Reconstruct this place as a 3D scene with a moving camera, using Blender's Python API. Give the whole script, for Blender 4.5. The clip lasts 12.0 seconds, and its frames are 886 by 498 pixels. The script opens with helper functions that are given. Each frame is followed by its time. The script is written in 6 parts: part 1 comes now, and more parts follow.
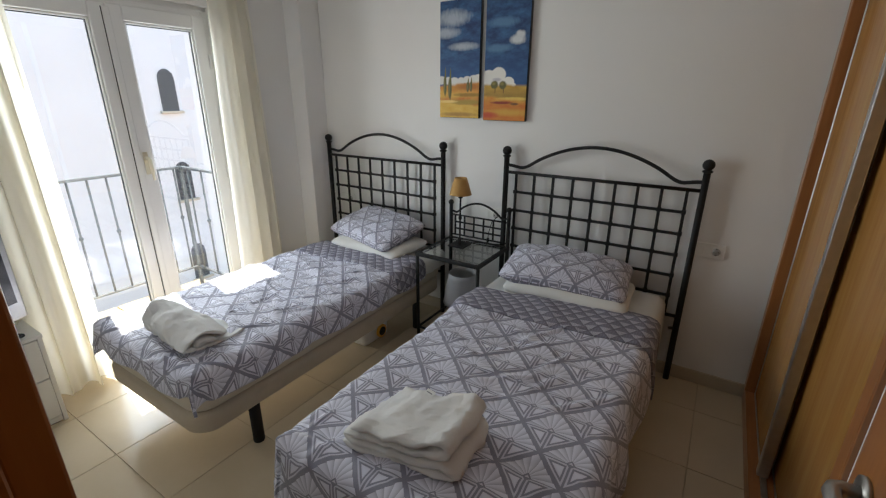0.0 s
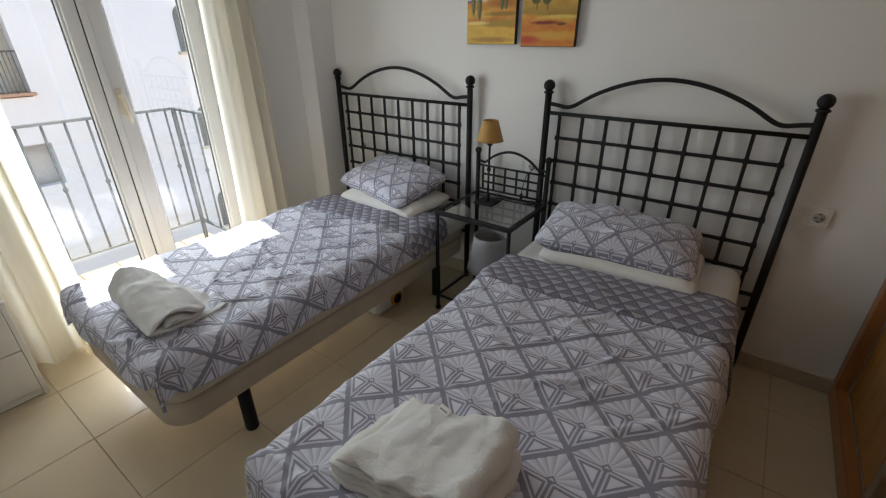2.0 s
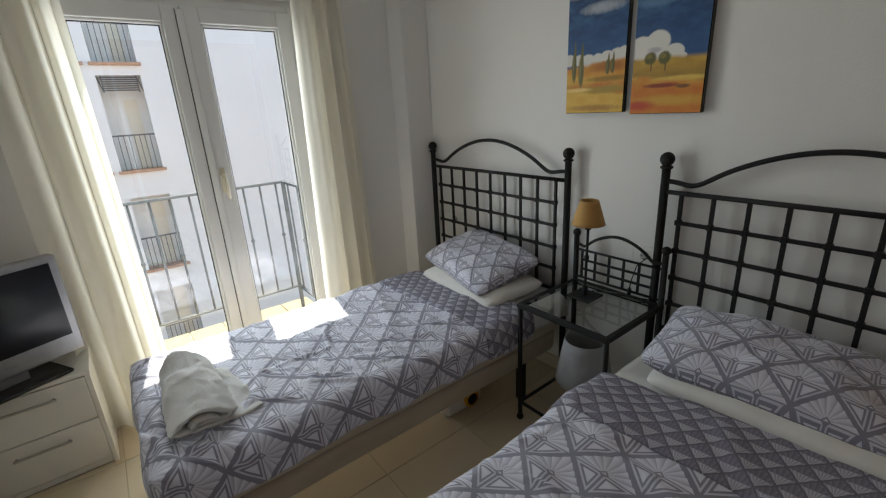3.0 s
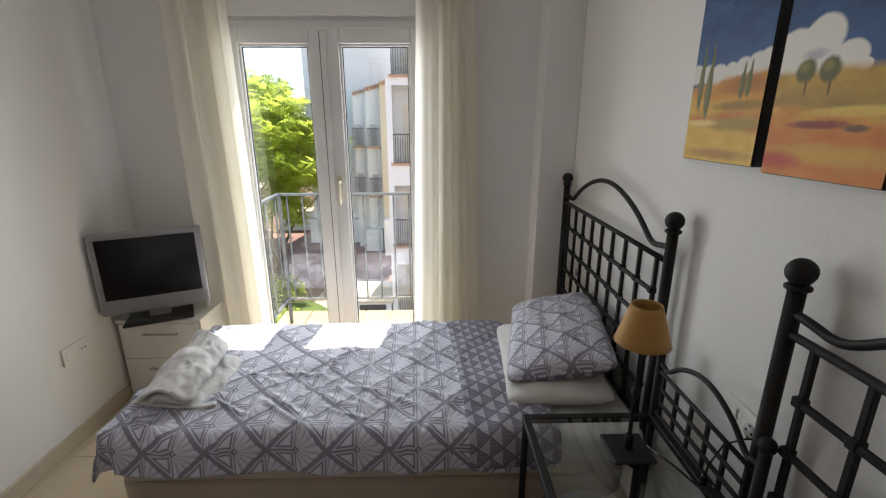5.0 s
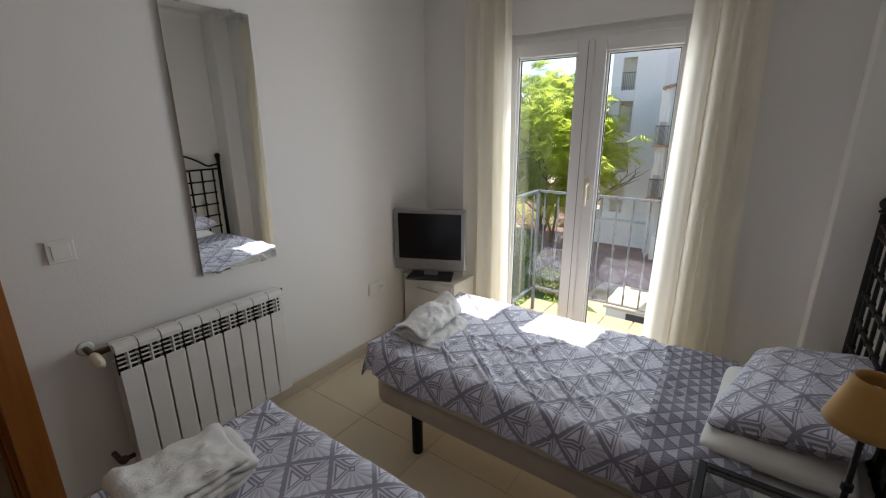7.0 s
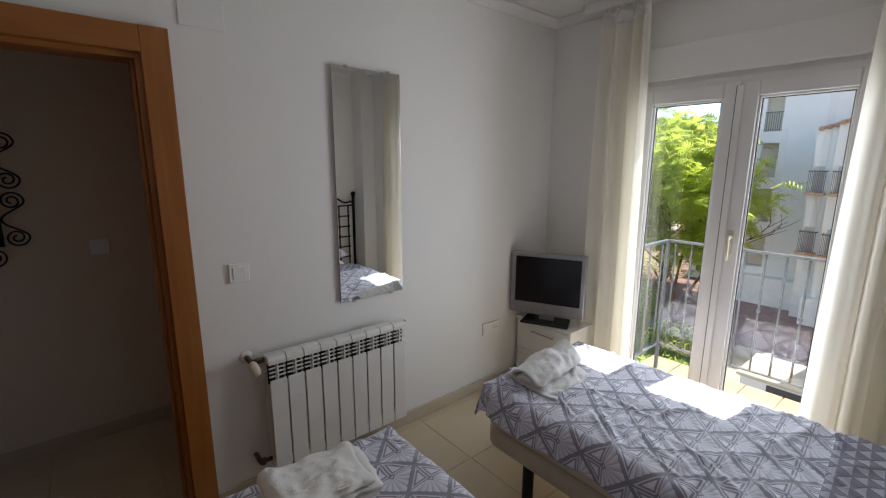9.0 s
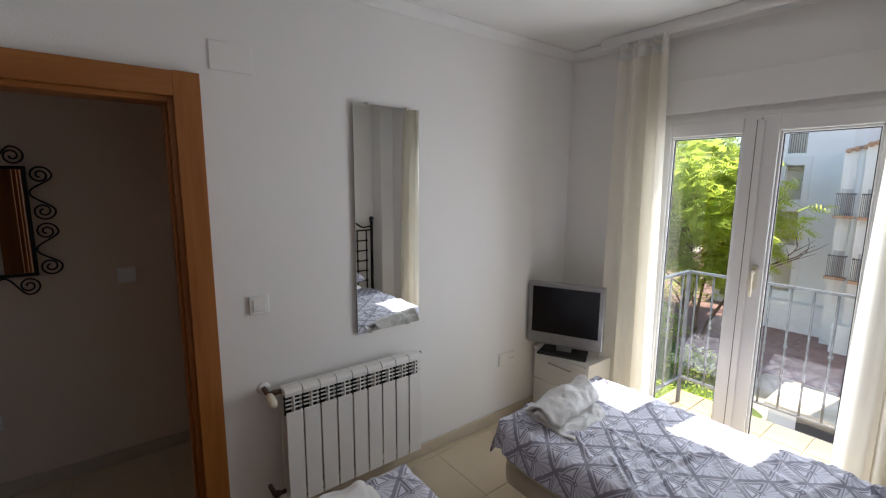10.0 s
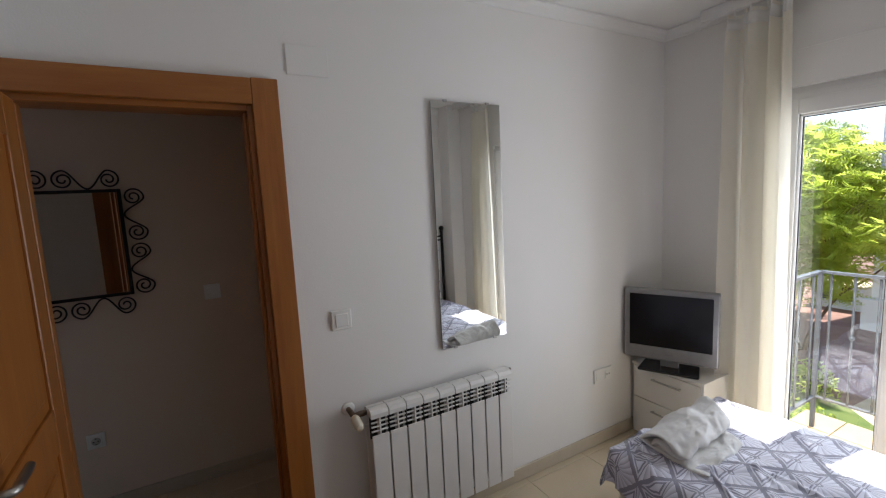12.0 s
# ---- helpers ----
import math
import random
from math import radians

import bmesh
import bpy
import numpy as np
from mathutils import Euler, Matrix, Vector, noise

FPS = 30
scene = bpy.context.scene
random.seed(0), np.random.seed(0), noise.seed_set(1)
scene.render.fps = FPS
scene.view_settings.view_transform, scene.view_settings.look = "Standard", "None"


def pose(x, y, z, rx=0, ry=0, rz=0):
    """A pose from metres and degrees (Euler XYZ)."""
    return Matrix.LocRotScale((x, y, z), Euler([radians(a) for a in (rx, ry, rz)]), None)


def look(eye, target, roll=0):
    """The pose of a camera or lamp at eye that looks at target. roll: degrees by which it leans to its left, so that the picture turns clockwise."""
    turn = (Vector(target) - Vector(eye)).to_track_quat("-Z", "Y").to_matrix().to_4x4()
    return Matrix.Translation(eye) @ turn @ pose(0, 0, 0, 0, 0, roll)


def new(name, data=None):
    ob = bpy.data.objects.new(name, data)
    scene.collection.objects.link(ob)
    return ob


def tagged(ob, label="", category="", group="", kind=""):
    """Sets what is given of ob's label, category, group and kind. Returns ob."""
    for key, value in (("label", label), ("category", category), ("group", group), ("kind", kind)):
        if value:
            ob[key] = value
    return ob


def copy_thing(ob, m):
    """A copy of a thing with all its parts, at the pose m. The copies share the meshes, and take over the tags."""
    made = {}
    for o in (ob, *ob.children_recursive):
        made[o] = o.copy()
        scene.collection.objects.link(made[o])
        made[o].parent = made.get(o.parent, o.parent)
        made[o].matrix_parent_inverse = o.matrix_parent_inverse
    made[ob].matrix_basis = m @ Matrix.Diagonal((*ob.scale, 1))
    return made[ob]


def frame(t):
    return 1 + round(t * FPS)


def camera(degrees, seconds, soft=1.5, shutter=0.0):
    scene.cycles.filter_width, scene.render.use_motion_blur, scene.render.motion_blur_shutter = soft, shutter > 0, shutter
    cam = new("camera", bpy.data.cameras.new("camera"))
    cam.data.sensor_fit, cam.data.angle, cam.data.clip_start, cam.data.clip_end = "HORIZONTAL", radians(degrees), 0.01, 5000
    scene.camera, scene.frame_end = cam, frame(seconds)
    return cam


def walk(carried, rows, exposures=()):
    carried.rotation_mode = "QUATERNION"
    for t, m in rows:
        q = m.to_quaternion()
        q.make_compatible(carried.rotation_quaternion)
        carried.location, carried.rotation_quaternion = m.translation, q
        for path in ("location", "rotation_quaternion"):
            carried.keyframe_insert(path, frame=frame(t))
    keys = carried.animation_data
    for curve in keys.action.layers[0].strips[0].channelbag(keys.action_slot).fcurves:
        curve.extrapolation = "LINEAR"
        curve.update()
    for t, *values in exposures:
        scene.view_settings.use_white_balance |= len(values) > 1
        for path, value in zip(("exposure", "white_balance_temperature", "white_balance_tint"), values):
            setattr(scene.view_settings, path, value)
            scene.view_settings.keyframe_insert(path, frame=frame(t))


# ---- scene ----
cam = camera(90.9, 12.0, soft=1.2)
PATH = [
    (0, (0.956, 4.119, 1.547), (-0.06, 5.730, 0.881), 0.3),
    (0.5, (0.955, 4.148, 1.478), (-0.026, 5.699, 0.642), -0.2),
    (1, (0.925, 4.211, 1.447), (-0.024, 5.724, 0.527), -0.0),
    (1.5, (0.827, 4.311, 1.459), (-0.129, 5.807, 0.537), -0.5),
    (2, (0.749, 4.468, 1.458), (-0.307, 5.922, 0.58), -0.3),
    (2.5, (0.704, 4.658, 1.489), (-0.602, 5.969, 0.731), -1.1),
    (3, (0.657, 4.865, 1.481), (-0.852, 6.02, 0.86), -3.2),
    (3.2, (0.674, 4.968, 1.489), (-0.908, 6.057, 0.933), -2.9),
    (4.8, (0.656, 5.813, 1.538), (-1.256, 5.992, 0.98), -0.3),
    (5, (0.624, 5.921, 1.516), (-1.298, 5.963, 0.964), -0.1),
    (5.5, (0.59, 6.01, 1.522), (-1.314, 5.737, 0.973), 2.3),
    (6, (0.593, 6.159, 1.53), (-1.22, 5.532, 0.965), 2.3),
    (6.5, (0.648, 6.206, 1.547), (-1.054, 5.326, 0.974), 1.2),
    (7, (0.705, 6.212, 1.558), (-0.85, 5.085, 0.997), -0.3),
    (7.5, (0.758, 6.207, 1.558), (-0.68, 4.914, 1.048), -0.3),
    (7.7, (0.763, 6.211, 1.553), (-0.642, 4.873, 1.066), -0.5),
    (9.3, (0.794, 6.174, 1.612), (-0.446, 4.649, 1.242), 0.5),
    (9.5, (0.793, 6.176, 1.645), (-0.438, 4.64, 1.29), 0.6),
    (10, (0.791, 6.177, 1.657), (-0.416, 4.611, 1.355), 0.4),
    (10.5, (0.781, 6.164, 1.659), (-0.404, 4.574, 1.398), 0.3),
    (11, (0.758, 6.139, 1.648), (-0.4, 4.528, 1.396), 0.2),
    (11.5, (0.751, 6.066, 1.606), (-0.359, 4.423, 1.344), -0.4),
    (12, (0.785, 5.954, 1.613), (-0.193, 4.227, 1.365), -2.8),
]
walk(cam, [(t, look(eye, target, roll)) for t, eye, target, roll in PATH], [(0, 1.74, 6500, 5), (0.5, 1.74, 6500, 6), (1, 1.87, 6550, 6), (1.5, 1.86, 6550, 5), (2, 1.64, 6600, 5), (2.5, 1.37, 6600, 4), (3, 1.32, 6600, 3), (5, 1.50, 6750, 8), (6, 1.44, 6750, 9), (6.5, 1.34, 6700, 9), (7, 1.2, 6600, 9), (7.5, 1.2, 6600, 9), (9.5, 1.38, 6420, 10), (11, 1.60, 6430, 11), (12, 1.60, 6400, 11)])

# ---- world, sun, exposure ----
SUN_DIR = Vector((0.79, -0.125, -1.40)).normalized()
world = bpy.data.worlds.new("sky")
scene.world = world
world.use_nodes = True
wn = world.node_tree
sky = wn.nodes.new("ShaderNodeTexSky")
sky.sky_type = "NISHITA"
sky.sun_disc = False
sky.sun_elevation = math.asin(-SUN_DIR.z)
sky.sun_rotation = math.atan2(-SUN_DIR.x, -SUN_DIR.y)
sky.air_density, sky.dust_density, sky.ozone_density = 1.0, 0.1, 2.0
wn.links.new(sky.outputs[0], wn.nodes["Background"].inputs[0])
wn.nodes["Background"].inputs[1].default_value = 0.13

sun = new("sun", bpy.data.lights.new("sun", "SUN"))
sun.data.energy, sun.data.angle, sun.data.color = 4.4, radians(0.53), (1.0, 0.95, 0.87)
sun.matrix_world = look((0, 0, 0), SUN_DIR)

# added area lamp just outside the balcony door's opening, fills in sky light, turned southward
skylamp = new("window_fill_lamp", bpy.data.lights.new("window_fill_lamp", "AREA"))
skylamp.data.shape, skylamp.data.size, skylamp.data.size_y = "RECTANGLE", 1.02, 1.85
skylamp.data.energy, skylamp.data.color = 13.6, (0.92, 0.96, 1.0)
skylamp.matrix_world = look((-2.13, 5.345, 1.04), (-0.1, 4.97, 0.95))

# ---- materials ----
class Graph:
    """A few words for writing node materials."""

    def __init__(self, name, rough=0.6, metal=0.0):
        self.m = bpy.data.materials.new(name)
        self.m.use_nodes = True
        self.t = self.m.node_tree
        self.b = self.t.nodes["Principled BSDF"]
        self.b.inputs["Roughness"].default_value = rough
        self.b.inputs["Metallic"].default_value = metal

    def node(self, kind, **props):
        n = self.t.nodes.new(kind)
        for k, v in props.items():
            if k in ("operation", "blend_type"):
                if k == "operation":
                    n.operation = v
                else:
                    n.blend_type = v
            elif k == "data_type":
                n.data_type = v
            elif k == "feature":
                n.feature = v
            elif k == "wave_type":
                n.wave_type = v
        return n

    def wire(self, src, dst):
        if hasattr(src, "is_output"):
            self.t.links.new(src, dst)
        else:
            dst.default_value = src

    def math(self, op, a, b=None, c=None):
        n = self.node("ShaderNodeMath", operation=op)
        for i, v in enumerate((a, b, c)):
            if v is not None:
                self.wire(v, n.inputs[i])
        return n.outputs[0]

    def mix(self, f, a, b, blend="MIX"):
        n = self.node("ShaderNodeMix", data_type="RGBA", blend_type=blend)
        self.wire(f, n.inputs[0])
        for v, i in ((a, 6), (b, 7)):
            self.wire((*v, 1.0) if isinstance(v, tuple) and len(v) == 3 else v, n.inputs[i])
        return n.outputs[2]

    def coord(self, which="Object"):
        return self.node("ShaderNodeTexCoord").outputs[which]

    def place(self):
        return self.node("ShaderNodeNewGeometry").outputs["Position"]

    def stretch(self, vec, scale):
        n = self.node("ShaderNodeMapping")
        self.wire(vec, n.inputs[0])
        n.inputs[3].default_value = scale
        return n.outputs[0]

    def noise(self, vec, scale, detail=4.0, rough=0.55):
        n = self.node("ShaderNodeTexNoise")
        self.wire(vec, n.inputs["Vector"])
        n.inputs["Scale"].default_value, n.inputs["Detail"].default_value, n.inputs["Roughness"].default_value = scale, detail, rough
        return n.outputs[0]

    def ramp(self, f, lo, hi):
        n = self.node("ShaderNodeMapRange")
        self.wire(f, n.inputs[0])
        n.inputs[1].default_value, n.inputs[2].default_value = lo, hi
        return n.outputs[0]

    def bump(self, h, strength=0.2, dist=0.01):
        n = self.node("ShaderNodeBump")
        n.inputs["Strength"].default_value, n.inputs["Distance"].default_value = strength, dist
        self.wire(h, n.inputs["Height"])
        self.t.links.new(n.outputs[0], self.b.inputs["Normal"])

    def color(self, c):
        self.wire((*c, 1.0) if isinstance(c, tuple) and len(c) == 3 else c, self.b.inputs["Base Color"])

    def rough(self, r):
        self.wire(r, self.b.inputs["Roughness"])


def varied(name, a, b, scale=6.0, rough=0.6, metal=0.0, bump=0.0, grain=200.0, dist=0.002, rvar=0.0):
    """Two tones mixed by a broad noise, with a fine relief."""
    g = Graph(name, rough, metal)
    p = g.place()
    f = g.ramp(g.noise(p, scale, 5), 0.3, 0.7)
    g.color(g.mix(f, a, b))
    if bump:
        g.bump(g.noise(p, grain, 3), bump, dist)
    if rvar:
        g.rough(g.math("ADD", g.math("MULTIPLY", f, rvar), rough))
    return g.m


def plain(name, c, rough=0.5, metal=0.0):
    g = Graph(name, rough, metal)
    g.color(c)
    return g.m


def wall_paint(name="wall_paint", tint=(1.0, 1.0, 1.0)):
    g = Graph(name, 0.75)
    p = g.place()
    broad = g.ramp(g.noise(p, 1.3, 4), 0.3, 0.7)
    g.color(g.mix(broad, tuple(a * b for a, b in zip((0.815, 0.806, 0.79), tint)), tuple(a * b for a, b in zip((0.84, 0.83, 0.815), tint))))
    h = g.math("ADD", g.math("MULTIPLY", g.noise(p, 38.0, 3), 0.6), g.noise(p, 160.0, 3))
    g.bump(h, 0.22, 0.003)
    return g.m


def floor_tile_mat():
    g = Graph("polished_tile", 0.16)
    p = g.place()
    rnd = g.node("ShaderNodeObjectInfo").outputs["Random"]
    n1 = g.ramp(g.noise(p, 3.0, 6, 0.6), 0.3, 0.7)
    n2 = g.noise(p, 60.0, 3)
    base = g.mix(n1, (0.62, 0.515, 0.36), (0.68, 0.575, 0.42))
    base = g.mix(g.math("MULTIPLY", rnd, 0.35), base, (0.58, 0.48, 0.335))
    g.color(g.mix(g.math("MULTIPLY", n2, 0.12), base, (0.48, 0.41, 0.32)))
    g.rough(g.math("ADD", g.math("MULTIPLY", n1, 0.10), 0.15))
    return g.m


def wood(name, a, b, axis="z", rough=0.32, scale=1.0):
    g = Graph(name, rough)
    p = g.coord()
    s = {"z": (14, 14, 0.9), "y": (14, 0.9, 14), "x": (0.9, 14, 14)}[axis]
    q = g.stretch(p, tuple(v * scale for v in s))
    rings = g.noise(q, 1.6, 6, 0.62)
    fine = g.noise(g.stretch(p, tuple(v * 9 * scale for v in s)), 1.0, 3)
    f = g.ramp(g.math("ADD", rings, g.math("MULTIPLY", fine, 0.25)), 0.42, 0.82)
    g.color(g.mix(f, a, b))
    g.bump(fine, 0.06, 0.001)
    return g.m


def fabric(name, a, b, weave=900.0, rough=0.85, bump=0.25, sheen=0.2, crease=9.0, lump=30.0, dist=0.0015):
    g = Graph(name, rough)
    p = g.place()
    f = g.ramp(g.noise(p, crease, 4), 0.3, 0.7)
    g.color(g.mix(f, a, b))
    h = g.math("ADD", g.noise(p, weave, 2), g.math("MULTIPLY", g.noise(p, lump, 3), 2.0))
    g.bump(h, bump, dist)
    g.b.inputs["Sheen Weight"].default_value = sheen
    return g.m


DARK, LIGHT, PALE = (0.235, 0.231, 0.305), (0.61, 0.61, 0.715), (0.79, 0.79, 0.90)


def duvet_mat():
    """Grey geometric print: a lattice of diamonds, each with a fan of petals towards the head and two nested triangles below."""
    g = Graph("printed_cotton", 0.66)
    sep = g.node("ShaderNodeSeparateXYZ")
    g.wire(g.coord("UV"), sep.inputs[0])
    u, v = g.math("DIVIDE", sep.outputs[0], 0.19), g.math("DIVIDE", sep.outputs[1], 0.197)
    s = g.math("SUBTRACT", g.math("FRACT", g.math("ADD", u, v)), 0.5)
    t = g.math("SUBTRACT", g.math("FRACT", g.math("SUBTRACT", v, u)), 0.5)
    ab_s, ab_t = g.math("ABSOLUTE", s), g.math("ABSOLUTE", t)
    big = g.math("MAXIMUM", ab_s, ab_t)
    # petals in the upper two quarters, their ends ragged along the lattice line
    ang = g.math("ARCTAN2", g.math("SUBTRACT", s, t), g.math("ADD", s, t))
    saw = g.math("FRACT", g.math("ADD", g.math("MULTIPLY", ang, 2.55), 0.5))
    border = g.math("GREATER_THAN", g.math("ADD", big, g.math("MULTIPLY", saw, 0.018)), 0.462)
    core = g.math("COMPARE", big, 0.056, 0.017)
    petal = g.mix(g.math("POWER", saw, 1.8), PALE, (0.42, 0.42, 0.51))
    # nested triangles in the lower two
    low = g.math("MINIMUM", s, t)
    side = g.math("MAXIMUM", s, t)
    inset = g.math("MINIMUM", g.math("ADD", low, 0.462), g.math("MULTIPLY", g.math("SUBTRACT", g.math("MULTIPLY", low, -1.0), g.math("ABSOLUTE", side)), 0.707))
    ring1 = g.math("LESS_THAN", inset, 0.026)
    ring2 = g.math("COMPARE", inset, 0.088, 0.022)
    tri = g.mix(g.math("MAXIMUM", ring1, ring2), g.mix(g.ramp(inset, 0.03, 0.16), LIGHT, PALE), DARK)
    is_tri = g.math("GREATER_THAN", g.math("MULTIPLY", low, -1.0), g.math("ABSOLUTE", side))
    col = g.mix(is_tri, petal, tri)
    edge = g.math("MAXIMUM", border, core)
    p = g.place()
    wear = g.ramp(g.noise(p, 240.0, 2), 0.25, 0.75)
    col = g.mix(edge, col, DARK)
    g.color(g.mix(g.math("MULTIPLY", wear, 0.12), col, (0.60, 0.59, 0.64)))
    h = g.math("ADD", g.noise(p, 900.0, 2), g.math("MULTIPLY", g.noise(p, 26.0, 4), 3.0))
    g.bump(h, 0.38, 0.0035)
    g.b.inputs["Sheen Weight"].default_value = 0.35
    return g.m


def reverse_mat():
    """The print's reverse: small dark triangles with pale ribs."""
    g = Graph("printed_cotton_reverse", 0.85)
    sep = g.node("ShaderNodeSeparateXYZ")
    g.wire(g.coord("UV"), sep.inputs[0])
    u, v = g.math("DIVIDE", sep.outputs[0], 0.068), g.math("DIVIDE", sep.outputs[1], 0.080)
    s = g.math("FRACT", g.math("ADD", u, v))
    t = g.math("FRACT", g.math("SUBTRACT", v, u))
    line = g.math("MAXIMUM", g.math("LESS_THAN", s, 0.10), g.math("LESS_THAN", t, 0.10))
    up = g.math("GREATER_THAN", g.math("ADD", s, t), 1.05)
    ribs = g.math("FRACT", g.math("MULTIPLY", g.math("ARCTAN2", s, t), 4.2))
    a = g.mix(ribs, (0.15, 0.143, 0.19), (0.25, 0.24, 0.30))
    b = g.mix(g.math("POWER", ribs, 1.5), (0.58, 0.57, 0.65), (0.24, 0.235, 0.29))
    col = g.mix(up, b, a)
    col = g.mix(line, col, (0.135, 0.128, 0.165))
    p = g.place()
    g.color(g.mix(g.math("MULTIPLY", g.noise(p, 240.0, 2), 0.2), col, (0.4, 0.39, 0.43)))
    g.bump(g.math("ADD", g.noise(p, 900.0, 2), g.math("MULTIPLY", g.noise(p, 26.0, 4), 3.0)), 0.3, 0.002)
    return g.m


def curtain_mat():
    g = Graph("cream_curtain", 0.9)
    p = g.place()
    f = g.ramp(g.noise(p, 4.0, 4), 0.3, 0.7)
    col = g.mix(f, (0.90, 0.868, 0.785), (0.92, 0.893, 0.815))
    g.color(col)
    g.bump(g.noise(g.stretch(p, (700, 700, 700)), 1.0, 2), 0.15, 0.001)
    tr = g.node("ShaderNodeBsdfTranslucent")
    g.wire(col, tr.inputs[0])
    mixer = g.node("ShaderNodeMixShader")
    mixer.inputs[0].default_value = 0.58
    out = g.t.nodes["Material Output"]
    g.t.links.new(g.b.outputs[0], mixer.inputs[1])
    g.t.links.new(tr.outputs[0], mixer.inputs[2])
    g.t.links.new(mixer.outputs[0], out.inputs[0])
    return g.m


def glass_mat(name="clear_glass", tint=(0.97, 0.985, 0.98), panes=3.6):
    g = Graph(name, 0.0)
    tr = g.node("ShaderNodeBsdfTransparent")
    tr.inputs[0].default_value = (*tint, 1)
    gl = g.node("ShaderNodeBsdfGlossy")
    gl.inputs["Roughness"].default_value = 0.0
    fr = g.node("ShaderNodeFresnel")
    fr.inputs[0].default_value = 1.5
    mixer = g.node("ShaderNodeMixShader")
    g.wire(g.math("MULTIPLY", fr.outputs[0], panes), mixer.inputs[0])
    g.t.links.new(tr.outputs[0], mixer.inputs[1])
    g.t.links.new(gl.outputs[0], mixer.inputs[2])
    g.t.links.new(mixer.outputs[0], g.t.nodes["Material Output"].inputs[0])
    return g.m


def leaf_mat(name, a, b):
    g = Graph(name, 0.5)
    rnd = g.node("ShaderNodeNewGeometry").outputs["Random Per Island"]
    col = g.mix(rnd, a, b)
    g.color(col)
    tr = g.node("ShaderNodeBsdfTranslucent")
    g.wire(g.mix(0.5, col, (0.80, 0.90, 0.16)), tr.inputs[0])
    mixer = g.node("ShaderNodeMixShader")
    mixer.inputs[0].default_value = 0.72
    g.t.links.new(g.b.outputs[0], mixer.inputs[1])
    g.t.links.new(tr.outputs[0], mixer.inputs[2])
    g.t.links.new(mixer.outputs[0], g.t.nodes["Material Output"].inputs[0])
    return g.m


WALL = wall_paint()
# wall paint tinted darker and warmer: the hall's dim bounced light in colour
HALLWALL_DIMTINT = wall_paint("hall_paint_dim_tint", (0.90, 0.755, 0.62))
CEIL = varied("ceiling_paint", (0.80, 0.80, 0.79), (0.83, 0.83, 0.82), 1.5, 0.8, bump=0.12, grain=90)
TILE = floor_tile_mat()
GROUT = varied("grout", (0.50, 0.42, 0.30), (0.56, 0.47, 0.345), 20, 0.9)
SKIRT = varied("stone_skirting", (0.50, 0.43, 0.33), (0.56, 0.48, 0.37), 8, 0.35, bump=0.05)
PVC = varied("white_pvc", (0.80, 0.80, 0.79), (0.83, 0.83, 0.82), 3, 0.28)
PLASTIC = varied("white_plastic", (0.83, 0.825, 0.80), (0.86, 0.855, 0.83), 12, 0.32)
IVORY = plain("ivory_plastic", (0.72, 0.66, 0.52), 0.35)
SEALSEAM = plain("rubber_seal_and_seam_dark", (0.03, 0.03, 0.03), 0.7)
IRON = varied("black_iron", (0.013, 0.013, 0.014), (0.020, 0.019, 0.019), 30, 0.50, bump=0.15, grain=300, dist=0.001, rvar=0.15)
IRON.node_tree.nodes["Principled BSDF"].inputs["Specular IOR Level"].default_value = 0.25
STEEL = varied("brushed_steel", (0.42, 0.41, 0.39), (0.50, 0.49, 0.47), 40, 0.36, 1.0)
BRONZE = varied("dark_bronze", (0.10, 0.07, 0.055), (0.17, 0.12, 0.09), 40, 0.38, 0.8)
ALU = varied("satin_aluminium", (0.56, 0.56, 0.56), (0.63, 0.63, 0.63), 30, 0.35, 1.0)
RADPAINT = varied("radiator_enamel", (0.80, 0.79, 0.77), (0.83, 0.82, 0.80), 10, 0.3)
# near-black for the mirror backing and for shade painted into gaps
GAPSHADE_BACKING = plain("gap_shade_and_backing", (0.03, 0.03, 0.03), 0.8)
DOORWOOD = wood("honey_oak", (0.27, 0.090, 0.017), (0.385, 0.150, 0.033))
DOORWOOD_H = wood("honey_oak_across", (0.27, 0.090, 0.017), (0.385, 0.150, 0.033), "x")
CLOSETWOOD = wood("warm_beech_veneer", (0.39, 0.175, 0.042), (0.52, 0.265, 0.075), "z", 0.22, 0.6)
CLOSETFRAME = wood("red_oak_trim", (0.30, 0.115, 0.038), (0.41, 0.175, 0.06), "z", 0.3)
CLOSETSILL = wood("red_oak_sill", (0.30, 0.115, 0.038), (0.41, 0.175, 0.06), "y", 0.3)
DUVET = duvet_mat()
REVERSE = reverse_mat()
SHEET = fabric("white_sheet", (0.74, 0.73, 0.70), (0.79, 0.78, 0.75), 900, 0.9, 0.25)
MATTRESS = fabric("beige_ticking", (0.58, 0.52, 0.42), (0.64, 0.57, 0.47), 500, 0.9, 0.35)
BASECLOTH = fabric("beige_base_cloth", (0.50, 0.43, 0.33), (0.56, 0.48, 0.37), 500, 0.9, 0.4)
TOWEL = fabric("terry_towel", (0.82, 0.81, 0.785), (0.87, 0.86, 0.84), 420, 0.98, 0.8, 0.5, 14, 210.0, 0.002)
CURTAIN = curtain_mat()
GLASS = glass_mat()
TABLEGLASS = glass_mat("table_glass", (0.95, 0.98, 0.965), 2.0)
MIRROR = plain("mirror_silver", (0.86, 0.88, 0.87), 0.0, 1.0)
AMBER = fabric("amber_shade", (0.46, 0.26, 0.075), (0.52, 0.30, 0.095), 700, 0.85, 0.3)
